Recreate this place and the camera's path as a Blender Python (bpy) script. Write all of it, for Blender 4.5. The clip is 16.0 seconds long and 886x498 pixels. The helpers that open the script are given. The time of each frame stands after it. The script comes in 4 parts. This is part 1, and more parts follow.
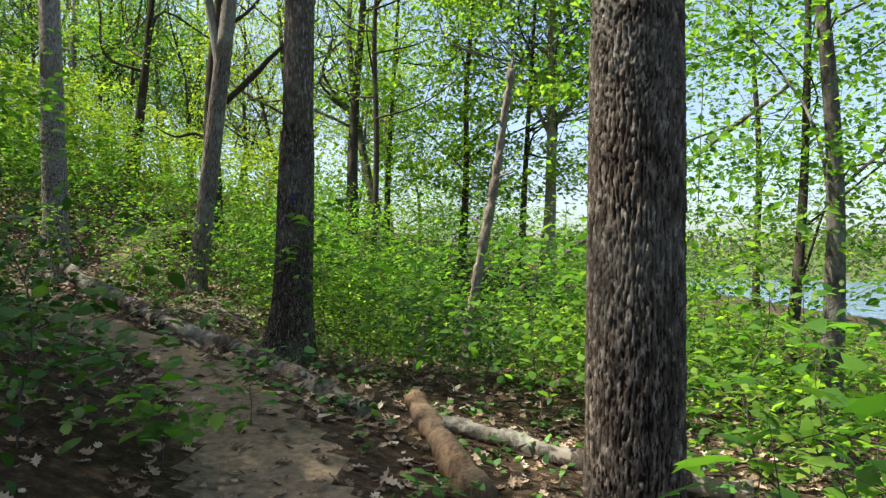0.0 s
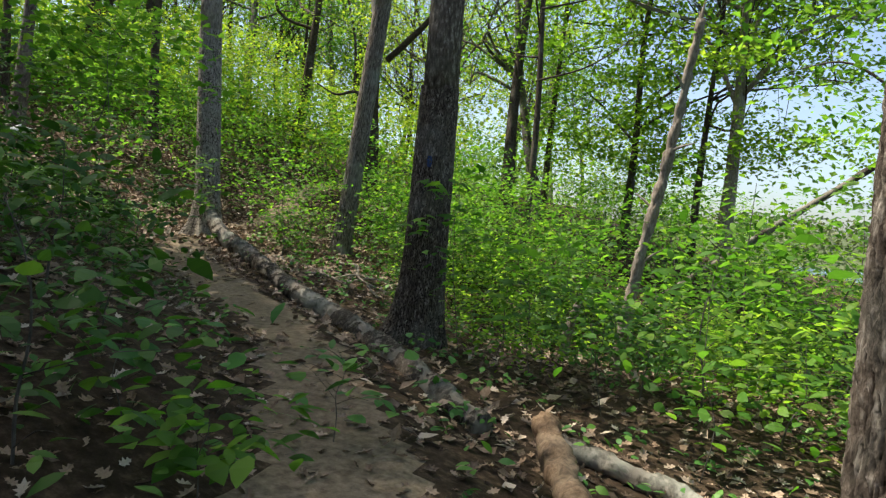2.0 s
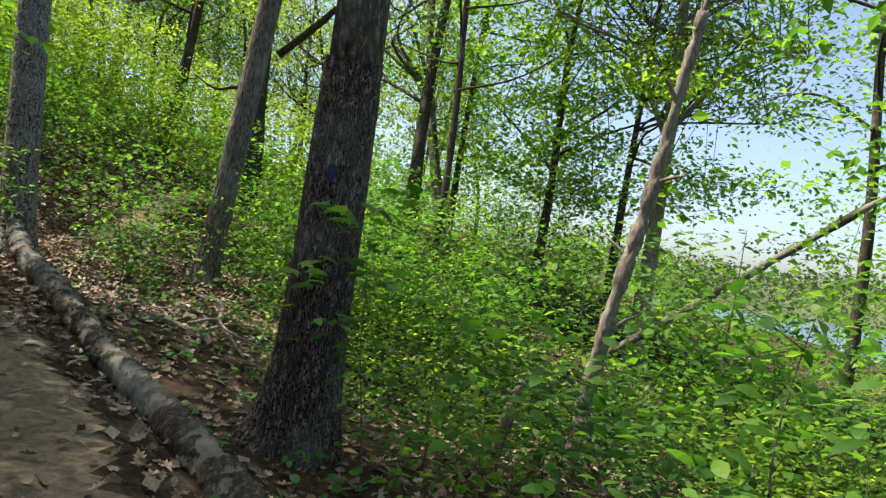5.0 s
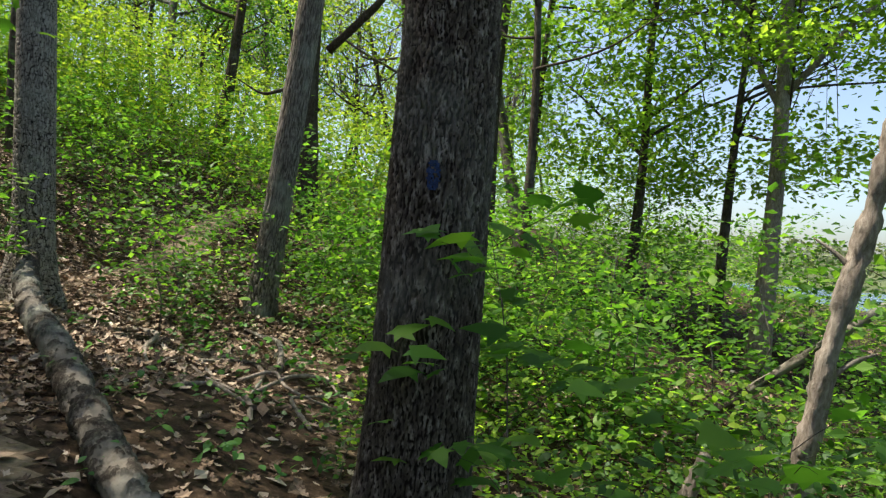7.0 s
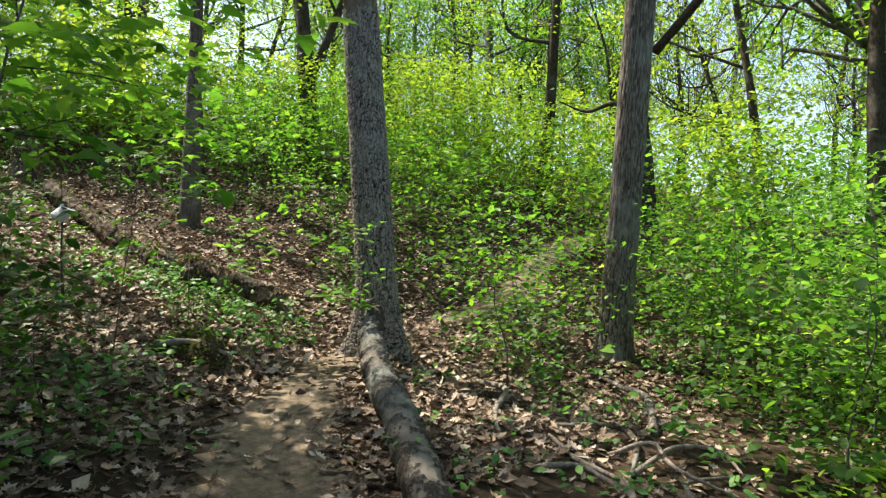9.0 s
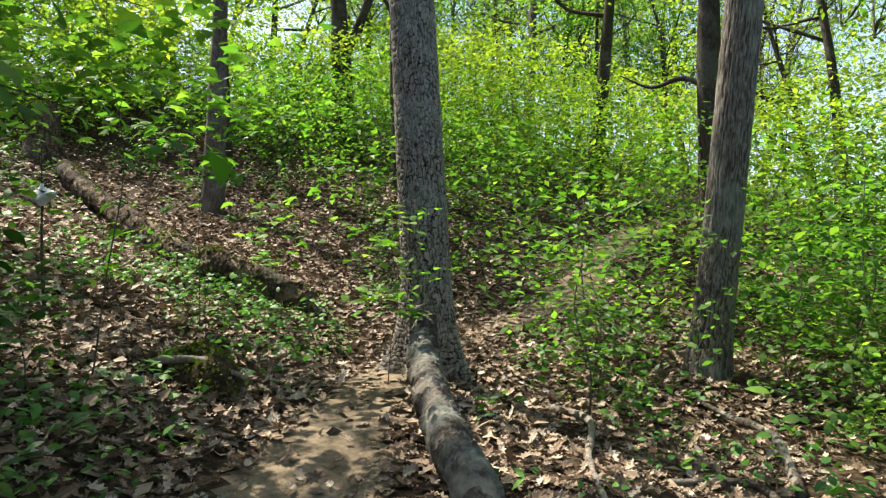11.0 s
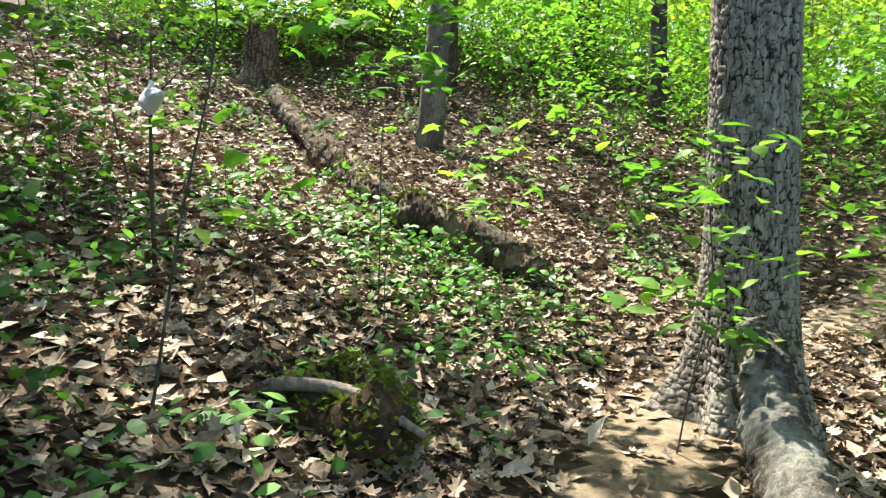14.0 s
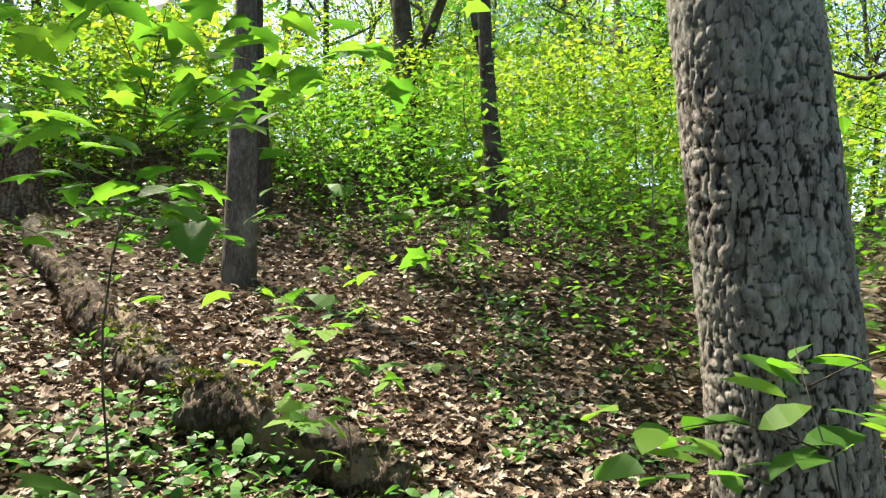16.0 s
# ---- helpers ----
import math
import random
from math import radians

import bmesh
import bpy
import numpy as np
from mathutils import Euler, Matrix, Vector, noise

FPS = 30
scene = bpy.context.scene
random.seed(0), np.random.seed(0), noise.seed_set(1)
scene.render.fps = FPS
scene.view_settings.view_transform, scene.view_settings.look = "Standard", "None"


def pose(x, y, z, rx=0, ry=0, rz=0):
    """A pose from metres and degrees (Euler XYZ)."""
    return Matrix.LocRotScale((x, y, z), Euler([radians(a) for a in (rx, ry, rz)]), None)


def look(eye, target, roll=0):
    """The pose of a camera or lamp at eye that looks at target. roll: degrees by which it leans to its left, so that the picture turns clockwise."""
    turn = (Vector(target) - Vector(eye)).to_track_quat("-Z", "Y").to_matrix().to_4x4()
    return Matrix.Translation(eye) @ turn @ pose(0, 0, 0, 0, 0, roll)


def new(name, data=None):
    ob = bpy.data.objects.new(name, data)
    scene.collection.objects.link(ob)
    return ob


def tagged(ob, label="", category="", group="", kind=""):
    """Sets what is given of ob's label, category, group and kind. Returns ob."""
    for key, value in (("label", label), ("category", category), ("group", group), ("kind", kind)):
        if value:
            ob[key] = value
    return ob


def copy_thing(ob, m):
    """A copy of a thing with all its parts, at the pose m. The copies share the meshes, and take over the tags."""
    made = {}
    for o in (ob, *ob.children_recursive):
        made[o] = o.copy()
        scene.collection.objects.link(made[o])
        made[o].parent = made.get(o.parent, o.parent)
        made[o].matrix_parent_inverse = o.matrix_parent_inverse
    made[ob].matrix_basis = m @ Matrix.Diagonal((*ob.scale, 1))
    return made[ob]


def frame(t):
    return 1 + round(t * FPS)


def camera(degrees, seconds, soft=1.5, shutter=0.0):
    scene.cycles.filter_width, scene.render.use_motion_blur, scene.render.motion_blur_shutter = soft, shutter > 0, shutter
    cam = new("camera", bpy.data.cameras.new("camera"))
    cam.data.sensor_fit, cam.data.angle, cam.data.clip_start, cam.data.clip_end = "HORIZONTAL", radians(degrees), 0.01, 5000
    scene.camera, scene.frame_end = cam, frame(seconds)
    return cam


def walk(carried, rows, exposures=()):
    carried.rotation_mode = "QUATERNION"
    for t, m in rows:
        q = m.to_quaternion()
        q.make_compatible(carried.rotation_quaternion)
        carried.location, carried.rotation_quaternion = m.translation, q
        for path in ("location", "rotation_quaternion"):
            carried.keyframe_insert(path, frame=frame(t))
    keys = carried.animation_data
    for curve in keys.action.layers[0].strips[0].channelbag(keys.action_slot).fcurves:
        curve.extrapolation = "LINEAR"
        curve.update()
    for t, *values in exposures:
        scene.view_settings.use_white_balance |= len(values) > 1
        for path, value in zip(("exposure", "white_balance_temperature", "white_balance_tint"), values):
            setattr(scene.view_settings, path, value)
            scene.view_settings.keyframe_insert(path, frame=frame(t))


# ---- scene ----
cam = camera(63.0, 16.0, soft=1.3, shutter=0.0)
PATH = [
    (0, (-0.153, 3.241, 1.975), (-0.296, 5.235, 2.01), 0.5),
    (0.5, (-0.147, 3.652, 1.939), (-0.292, 5.643, 2.052), 2.1),
    (1, (-0.15, 4.013, 2.006), (-0.26, 6.008, 2.084), 5.5),
    (1.5, (-0.17, 4.202, 2.058), (-0.51, 6.173, 2.076), 5.5),
    (2, (-0.191, 4.415, 2.085), (-0.759, 6.331, 2.013), 4.5),
    (2.5, (-0.347, 4.762, 2.044), (-0.761, 6.718, 2.049), 5.2),
    (3, (-0.493, 5.129, 2.123), (-0.794, 7.105, 2.084), 9.2),
    (3.5, (-0.561, 5.501, 2.199), (-0.958, 7.461, 2.239), 5.5),
    (4, (-0.736, 5.87, 2.322), (-1.232, 7.807, 2.369), 3.8),
    (4.5, (-0.938, 6.371, 2.277), (-1.281, 8.34, 2.344), 5.0),
    (4.7, (-0.991, 6.574, 2.263), (-1.257, 8.556, 2.298), 8.1),
    (6.8, (-1.777, 8.589, 2.437), (-2.122, 10.559, 2.425), 1.9),
    (7, (-1.841, 8.733, 2.431), (-2.268, 10.687, 2.421), 4.0),
    (7.5, (-2.064, 9.11, 2.394), (-2.682, 11.012, 2.446), 4.0),
    (8, (-2.249, 9.44, 2.438), (-3.001, 11.293, 2.472), 3.1),
    (8.5, (-2.399, 9.692, 2.519), (-3.469, 11.381, 2.56), 0.5),
    (9, (-2.679, 9.897, 2.492), (-3.903, 11.478, 2.524), -1.0),
    (9.5, (-2.98, 10.057, 2.507), (-4.133, 11.69, 2.549), 1.8),
    (10, (-3.221, 10.336, 2.54), (-4.476, 11.885, 2.703), 1.3),
    (10.2, (-3.297, 10.437, 2.565), (-4.572, 11.976, 2.638), 1.0),
    (12.3, (-4.536, 11.57, 2.568), (-5.856, 13.072, 2.557), -1.9),
    (12.5, (-4.616, 11.708, 2.544), (-5.939, 13.207, 2.506), 0.3),
    (13, (-5.005, 12.012, 2.538), (-6.406, 13.439, 2.577), 2.9),
    (13.5, (-5.262, 12.147, 2.601), (-6.817, 13.404, 2.635), 3.0),
    (14, (-5.687, 12.317, 2.591), (-7.375, 13.379, 2.433), 2.3),
    (14.5, (-6.095, 12.519, 2.728), (-7.783, 13.591, 2.711), 1.1),
    (15, (-6.538, 12.729, 2.836), (-8.089, 13.992, 2.809), 1.5),
    (15.5, (-6.8, 13.043, 2.906), (-8.23, 14.433, 3.064), 1.4),
    (16, (-7.114, 13.347, 2.981), (-8.512, 14.772, 3.109), -2.1),
]
walk(cam, [(t, look(e, g, r)) for t, e, g, r in PATH], exposures=[(0, 1.32, 6850, 8.0), (1.5, 1.15, 6850, 8.0), (3, 1.36, 6850, 8.0), (4.5, 1.28, 6850, 8.0), (7, 1.22, 6850, 8.0), (8, 1.4, 6850, 8.0), (10, 1.52, 6850, 8.0), (13, 1.65, 6650, 6.5), (13.9, 2.3, 6600, 6.0), (15.3, 2.1, 6800, 8.0), (16, 1.9, 6850, 8.0)])

# ---- sky and sun ----
world = bpy.data.worlds.new("sky")
scene.world = world
world.use_nodes = True
wn = world.node_tree
sky = wn.nodes.new("ShaderNodeTexSky")
sky.sky_type = "NISHITA"
sky.sun_disc = False
SUN_EL, SUN_AZ = 60.0, -92.0          # degrees; azimuth from +y towards +x
sky.sun_elevation = radians(SUN_EL)
sky.sun_rotation = radians(SUN_AZ)
sky.dust_density = 2.5
sky.air_density = 0.8
bg = wn.nodes["Background"]
bg.inputs["Strength"].default_value = 0.125
wn.links.new(sky.outputs[0], bg.inputs["Color"])
sun_data = bpy.data.lights.new("sun", "SUN")
sun_data.energy, sun_data.angle, sun_data.color = 5.0, radians(0.6), (1.0, 0.94, 0.83)
sun_ob = new("sun", sun_data)
se, sa = radians(SUN_EL), radians(SUN_AZ)
sun_way = Vector((math.sin(sa) * math.cos(se), math.cos(sa) * math.cos(se), math.sin(se)))
sun_ob.matrix_world = look(tuple(sun_way * 60), (0, 0, 0))

rng = np.random.default_rng(7)


# ---- materials ----
def nodes_of(name):
    m = bpy.data.materials.new(name)
    m.use_nodes = True
    nt = m.node_tree
    return m, nt, nt.nodes["Principled BSDF"]


def add(nt, kind, **values):
    n = nt.nodes.new(kind)
    for k, v in values.items():
        if k in n.inputs:
            n.inputs[k].default_value = v
    return n


def ramp(nt, source, stops):
    n = nt.nodes.new("ShaderNodeValToRGB")
    el = n.color_ramp.elements
    while len(el) < len(stops):
        el.new(0.5)
    for e, (p, c) in zip(el, stops):
        e.position, e.color = p, (*c, 1)
    nt.links.new(source, n.inputs[0])
    return n.outputs[0]


def mix(nt, fac, a, b, mode="MIX"):
    n = nt.nodes.new("ShaderNodeMix")
    n.data_type, n.blend_type = "RGBA", mode
    for sock, v in ((n.inputs[0], fac), (n.inputs[6], a), (n.inputs[7], b)):
        if isinstance(v, (int, float)):
            sock.default_value = v
        elif isinstance(v, tuple):
            sock.default_value = (*v, 1)
        else:
            nt.links.new(v, sock)
    return n.outputs[2]


def object_noise(nt, scale, detail=5.0, stretch=(1, 1, 1), rough=0.6):
    co = nt.nodes.new("ShaderNodeTexCoord")
    mp = nt.nodes.new("ShaderNodeMapping")
    mp.inputs["Scale"].default_value = stretch
    nt.links.new(co.outputs["Object"], mp.inputs[0])
    n = add(nt, "ShaderNodeTexNoise", Scale=scale, Detail=detail, Roughness=rough)
    nt.links.new(mp.outputs[0], n.inputs["Vector"])
    return n.outputs["Fac"]


def bump(nt, bsdf, height, strength, distance):
    b = add(nt, "ShaderNodeBump", Strength=strength, Distance=distance)
    nt.links.new(height, b.inputs["Height"])
    nt.links.new(b.outputs[0], bsdf.inputs["Normal"])


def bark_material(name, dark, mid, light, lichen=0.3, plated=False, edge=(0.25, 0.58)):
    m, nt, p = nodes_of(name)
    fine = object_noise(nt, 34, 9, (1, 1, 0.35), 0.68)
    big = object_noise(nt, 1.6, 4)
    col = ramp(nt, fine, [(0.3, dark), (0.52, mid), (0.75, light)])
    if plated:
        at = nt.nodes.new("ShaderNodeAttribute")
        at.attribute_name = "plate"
        # Sharp ramp: on trunks it paints crevice shade over the darker furrow bark.
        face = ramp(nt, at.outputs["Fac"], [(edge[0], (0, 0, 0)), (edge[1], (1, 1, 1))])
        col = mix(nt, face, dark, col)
    spots = ramp(nt, big, [(0.5, (0, 0, 0)), (0.62, (lichen, lichen, lichen))])
    col = mix(nt, spots, col, (0.30, 0.31, 0.27))
    nt.links.new(col, p.inputs["Base Color"])
    p.inputs["Roughness"].default_value = 0.92
    p.inputs["Specular IOR Level"].default_value = 0.15
    bump(nt, p, fine, 1.0, 0.02)
    return m


def leaf_material(name, a, b, c, through_light=0.45):
    m, nt, p = nodes_of(name)
    geo = nt.nodes.new("ShaderNodeNewGeometry")
    oi = nt.nodes.new("ShaderNodeObjectInfo")
    col = ramp(nt, geo.outputs["Random Per Island"], [(0.0, a), (0.55, b), (1.0, c)])
    tone = ramp(nt, oi.outputs["Random"], [(0.0, (0.75, 0.85, 0.75)), (1.0, (1.15, 1.05, 1.0))])
    col = mix(nt, 1.0, col, tone, "MULTIPLY")
    nt.links.new(col, p.inputs["Base Color"])
    p.inputs["Roughness"].default_value = 0.5
    p.inputs["Specular IOR Level"].default_value = 0.25
    tr = nt.nodes.new("ShaderNodeBsdfTranslucent")
    warm = mix(nt, 1.0, col, (1.35, 1.45, 0.7), "MULTIPLY")
    nt.links.new(warm, tr.inputs["Color"])
    ms = nt.nodes.new("ShaderNodeMixShader")
    ms.inputs[0].default_value = through_light
    out = nt.nodes["Material Output"]
    nt.links.new(p.outputs[0], ms.inputs[1])
    nt.links.new(tr.outputs[0], ms.inputs[2])
    nt.links.new(ms.outputs[0], out.inputs["Surface"])
    return m


def litter_material():
    m, nt, p = nodes_of("dry_leaves")
    geo = nt.nodes.new("ShaderNodeNewGeometry")
    col = ramp(nt, geo.outputs["Random Per Island"],
               [(0.0, (0.04, 0.023, 0.014)), (0.3, (0.13, 0.077, 0.046)), (0.6, (0.26, 0.175, 0.115)),
                (0.85, (0.42, 0.32, 0.235)), (1.0, (0.60, 0.52, 0.43))])
    n = object_noise(nt, 60, 3)
    col = mix(nt, 0.35, col, ramp(nt, n, [(0.3, (0.05, 0.03, 0.02)), (0.7, (0.38, 0.29, 0.21))]))
    nt.links.new(col, p.inputs["Base Color"])
    p.inputs["Roughness"].default_value = 0.7
    p.inputs["Specular IOR Level"].default_value = 0.3
    return m


def soil_material(name, stops, scale):
    m, nt, p = nodes_of(name)
    a = object_noise(nt, scale, 10, rough=0.7)
    b = object_noise(nt, 0.7, 4)
    col = ramp(nt, a, stops)
    col = mix(nt, ramp(nt, b, [(0.35, (0, 0, 0)), (0.7, (0.5, 0.5, 0.5))]), col, stops[0][1])
    nt.links.new(col, p.inputs["Base Color"])
    p.inputs["Roughness"].default_value = 0.95
    p.inputs["Specular IOR Level"].default_value = 0.1
    bump(nt, p, a, 0.8, 0.03)
    return m


# Oak furrows: dark bark tone, deepened to add occlusion the relief lacks.
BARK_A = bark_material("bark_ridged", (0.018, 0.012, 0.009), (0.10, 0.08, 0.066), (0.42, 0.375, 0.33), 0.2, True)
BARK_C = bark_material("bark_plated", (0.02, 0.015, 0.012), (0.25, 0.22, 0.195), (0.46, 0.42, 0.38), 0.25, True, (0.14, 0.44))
BARK_D = bark_material("bark_grey", (0.035, 0.03, 0.025), (0.09, 0.079, 0.069), (0.21, 0.19, 0.17), 0.4)
BARK_FAR = bark_material("bark_far", (0.02, 0.016, 0.012), (0.055, 0.043, 0.034), (0.12, 0.098, 0.082), 0.15)
BARK_PALE = bark_material("bark_pale", (0.09, 0.07, 0.055), (0.22, 0.185, 0.155), (0.38, 0.34, 0.30), 0.2)
DEADWOOD = bark_material("dead_wood", (0.19, 0.168, 0.142), (0.035, 0.028, 0.022), (0.12, 0.10, 0.085), 0.55, True)
TANWOOD = bark_material("tan_wood", (0.06, 0.038, 0.024), (0.16, 0.105, 0.066), (0.27, 0.195, 0.13), 0.1)
ROTWOOD = bark_material("rotten_wood", (0.17, 0.125, 0.088), (0.02, 0.014, 0.01), (0.10, 0.075, 0.053), 0.15, True)
LEAF_MID = leaf_material("leaves_green", (0.045, 0.125, 0.02), (0.09, 0.22, 0.034), (0.18, 0.32, 0.05), 0.58)
LEAF_FRESH = leaf_material("leaves_fresh", (0.10, 0.20, 0.03), (0.17, 0.31, 0.045), (0.28, 0.41, 0.065), 0.68)
# Deep green leaf colour that also carries the left bank's shade.
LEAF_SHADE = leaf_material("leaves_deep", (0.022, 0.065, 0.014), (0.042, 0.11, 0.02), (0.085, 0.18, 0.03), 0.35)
LEAF_SPRING = leaf_material("leaves_spring", (0.11, 0.20, 0.024), (0.19, 0.29, 0.04), (0.32, 0.39, 0.06), 0.6)
LEAF_HERB = leaf_material("leaves_herb", (0.035, 0.12, 0.03), (0.06, 0.17, 0.04), (0.11, 0.25, 0.05), 0.35)
MOSS = leaf_material("moss", (0.05, 0.075, 0.012), (0.09, 0.12, 0.015), (0.14, 0.17, 0.025), 0.2)
LITTER = litter_material()
GROUND = soil_material("forest_floor", [(0.3, (0.018, 0.012, 0.008)), (0.5, (0.05, 0.034, 0.022)), (0.68, (0.13, 0.09, 0.06))], 14)
TRAIL = soil_material("trail_dirt", [(0.3, (0.10, 0.074, 0.05)), (0.5, (0.20, 0.155, 0.108)), (0.7, (0.32, 0.255, 0.185))], 18)
BLUE_PAINT = soil_material("blue_paint", [(0.35, (0.03, 0.04, 0.08)), (0.55, (0.045, 0.075, 0.19)), (0.7, (0.08, 0.12, 0.25))], 40)
SILK = soil_material("silk", [(0.3, (0.72, 0.74, 0.78)), (0.5, (0.78, 0.80, 0.83)), (0.7, (0.84, 0.86, 0.88))], 60)


def water_material():
    m, nt, p = nodes_of("lake_water")
    p.inputs["Base Color"].default_value = (0.10, 0.17, 0.25, 1)
    p.inputs["Roughness"].default_value = 0.12
    n = object_noise(nt, 0.9, 5, (1, 0.35, 1))
    bump(nt, p, n, 1.0, 0.5)
    return m


WATER = water_material()
# Dull grey-green: distance haze is mixed into the far shore's leaf colour.
LEAF_SHORE = leaf_material("leaves_far_shore", (0.07, 0.095, 0.045), (0.10, 0.13, 0.06), (0.15, 0.17, 0.09), 0.2)


# ---- mesh helpers ----
def mesh_of(name, verts, quads=None, tris=None, material=None, smooth=True, extra=None):
    verts = np.asarray(verts, dtype=np.float32)
    loops, starts, n = [], [], 0
    for f in (quads, tris):
        if f is not None and len(f):
            f = np.asarray(f, dtype=np.int32)
            loops.append(f.ravel())
            starts.append(n + np.arange(len(f)) * f.shape[1])
            n += f.size
    me = bpy.data.meshes.new(name)
    me.vertices.add(len(verts))
    me.vertices.foreach_set("co", verts.ravel())
    lv, st = np.concatenate(loops), np.concatenate(starts)
    me.loops.add(len(lv))
    me.loops.foreach_set("vertex_index", lv)
    me.polygons.add(len(st))
    me.polygons.foreach_set("loop_start", st)
    me.polygons.foreach_set("use_smooth", np.full(len(st), smooth))
    if extra is not None:
        me.attributes.new("plate", "FLOAT", "POINT").data.foreach_set("value", np.asarray(extra, dtype=np.float32))
    me.update(calc_edges=True)
    if material:
        me.materials.append(material)
    return me


def part(name, me, parent, label=""):
    ob = new(name, me)
    ob.parent = parent
    return tagged(ob, label) if label else ob


def thing(name, at, label, category, group="", kind=""):
    ob = new(name)
    ob.location = at
    ob.empty_display_size = 0.1
    return tagged(ob, label, category, group, kind)


def smooth_line(points, n):
    """n points along a Catmull-Rom curve through the given points, and the radii in the fourth column."""
    p = np.asarray(points, dtype=float)
    p = np.vstack([2 * p[0] - p[1], p, 2 * p[-1] - p[-2]])
    t = np.linspace(0, len(p) - 3 - 1e-6, n)
    i = t.astype(int)
    f = (t - i)[:, None]
    a, b, c, d = p[i], p[i + 1], p[i + 2], p[i + 3]
    return 0.5 * (2 * b + (c - a) * f + (2 * a - 5 * b + 4 * c - d) * f ** 2 + (3 * b - a - 3 * c + d) * f ** 3)


def tube(points, n=24, seg=10, rough=0.06, seed=0, caps=True):
    """A closed, uneven tube through rows of x, y, z, radius."""
    q = smooth_line(points, n)
    r = np.random.default_rng(seed)
    c, rad = q[:, :3], q[:, 3]
    t = np.gradient(c, axis=0)
    t /= np.linalg.norm(t, axis=1)[:, None]
    ref = np.array([1.0, 0.0, 0.0]) if abs(t[:, 0]).mean() < 0.7 else np.array([0.0, 1.0, 0.0])
    u = np.cross(t, ref)
    u /= np.linalg.norm(u, axis=1)[:, None]
    w = np.cross(t, u)
    th = np.linspace(0, 2 * np.pi, seg, endpoint=False)
    lobes = 1 + rough * (np.sin(2 * th[None] + r.uniform(0, 6) + np.linspace(0, 5, n)[:, None])
                         + 0.7 * np.sin(3 * th[None] + r.uniform(0, 6) - np.linspace(0, 8, n)[:, None])) \
        + rough * 0.6 * r.standard_normal((n, seg))
    rr = rad[:, None] * lobes
    v = c[:, None] + rr[..., None] * (np.cos(th)[None, :, None] * u[:, None] + np.sin(th)[None, :, None] * w[:, None])
    verts = v.reshape(-1, 3)
    i = np.arange(n - 1)[:, None] * seg
    j = np.arange(seg)[None]
    k = (j + 1) % seg
    quads = np.stack([i + j, i + k, i + seg + k, i + seg + j], -1).reshape(-1, 4)
    tris = None
    if caps:
        e = len(verts)
        verts = np.vstack([verts, c[:1], c[-1:]])
        jj = np.arange(seg)
        kk = (jj + 1) % seg
        tris = np.vstack([np.stack([np.full(seg, e), kk, jj], -1),
                          np.stack([np.full(seg, e + 1), (n - 1) * seg + jj, (n - 1) * seg + kk], -1)])
    return verts, quads, tris


def merged(pieces):
    """Several (verts, quads, tris) as one."""
    vs, qs, ts, n = [], [], [], 0
    for v, q, t in pieces:
        vs.append(v)
        if q is not None:
            qs.append(q + n)
        if t is not None:
            ts.append(t + n)
        n += len(v)
    return np.vstack(vs), (np.vstack(qs) if qs else None), (np.vstack(ts) if ts else None)


def ripple(th, v, most, quick, seed, n=18):
    """Smooth random waves round a trunk and along it, about 1 high. most: waves round it; quick: waves in each metre."""
    r = np.random.default_rng(seed)
    out = np.zeros(np.broadcast(th, v).shape)
    for _ in range(n):
        out += np.sin(r.integers(-most, most + 1) * th + r.uniform(-quick, quick) * 6.28 * v + r.uniform(0, 6.28))
    return out / math.sqrt(n / 2)


def cells(th, v, cw, ch, around, seed, whole=0.35):
    """Bark plates in wavy columns with cross breaks, on a trunk that is 'around' metres round: 0 in the furrows, 1 on the plates.
    whole: the share of breaks that have grown together."""
    nx = max(4, int(round(around / cw)))
    cw = around / nx
    r = np.random.default_rng(seed)
    shift, wide = r.uniform(0, 1, nx), r.uniform(0.7, 1.3, nx)
    c = th / (2 * np.pi) * nx + 0.42 * ripple(th, v, 7, 0.16 / ch, seed + 1) + 0.2 * ripple(th, v, nx // 2, 0.55 / ch, seed + 2) + 0.08 * ripple(th, v, nx * 2, 1.6 / ch, seed + 3)
    col = np.floor(c).astype(int) % nx
    fu = c - np.floor(c)
    w = v / ch * wide[col] + shift[col] * 9 + 0.16 * ripple(th, v, nx // 2, 0.5 / ch, seed + 4) + 0.07 * ripple(th, v, nx * 2, 2.0 / ch, seed + 5)
    fv = w - np.floor(w)
    tone = r.uniform(0, 1, (nx, 997))
    k = np.floor(w).astype(int) % 997
    up = tone[col, (k + 1) % 997] < whole
    down = tone[col, k] < whole
    dv = np.minimum(np.where(down, 1.0, fv), np.where(up, 1.0, 1 - fv)) * ch / (0.22 * cw)
    du = np.minimum(fu, 1 - fu) / 0.24
    return np.clip(np.minimum(du, dv), 0, 1), tone[col, k]


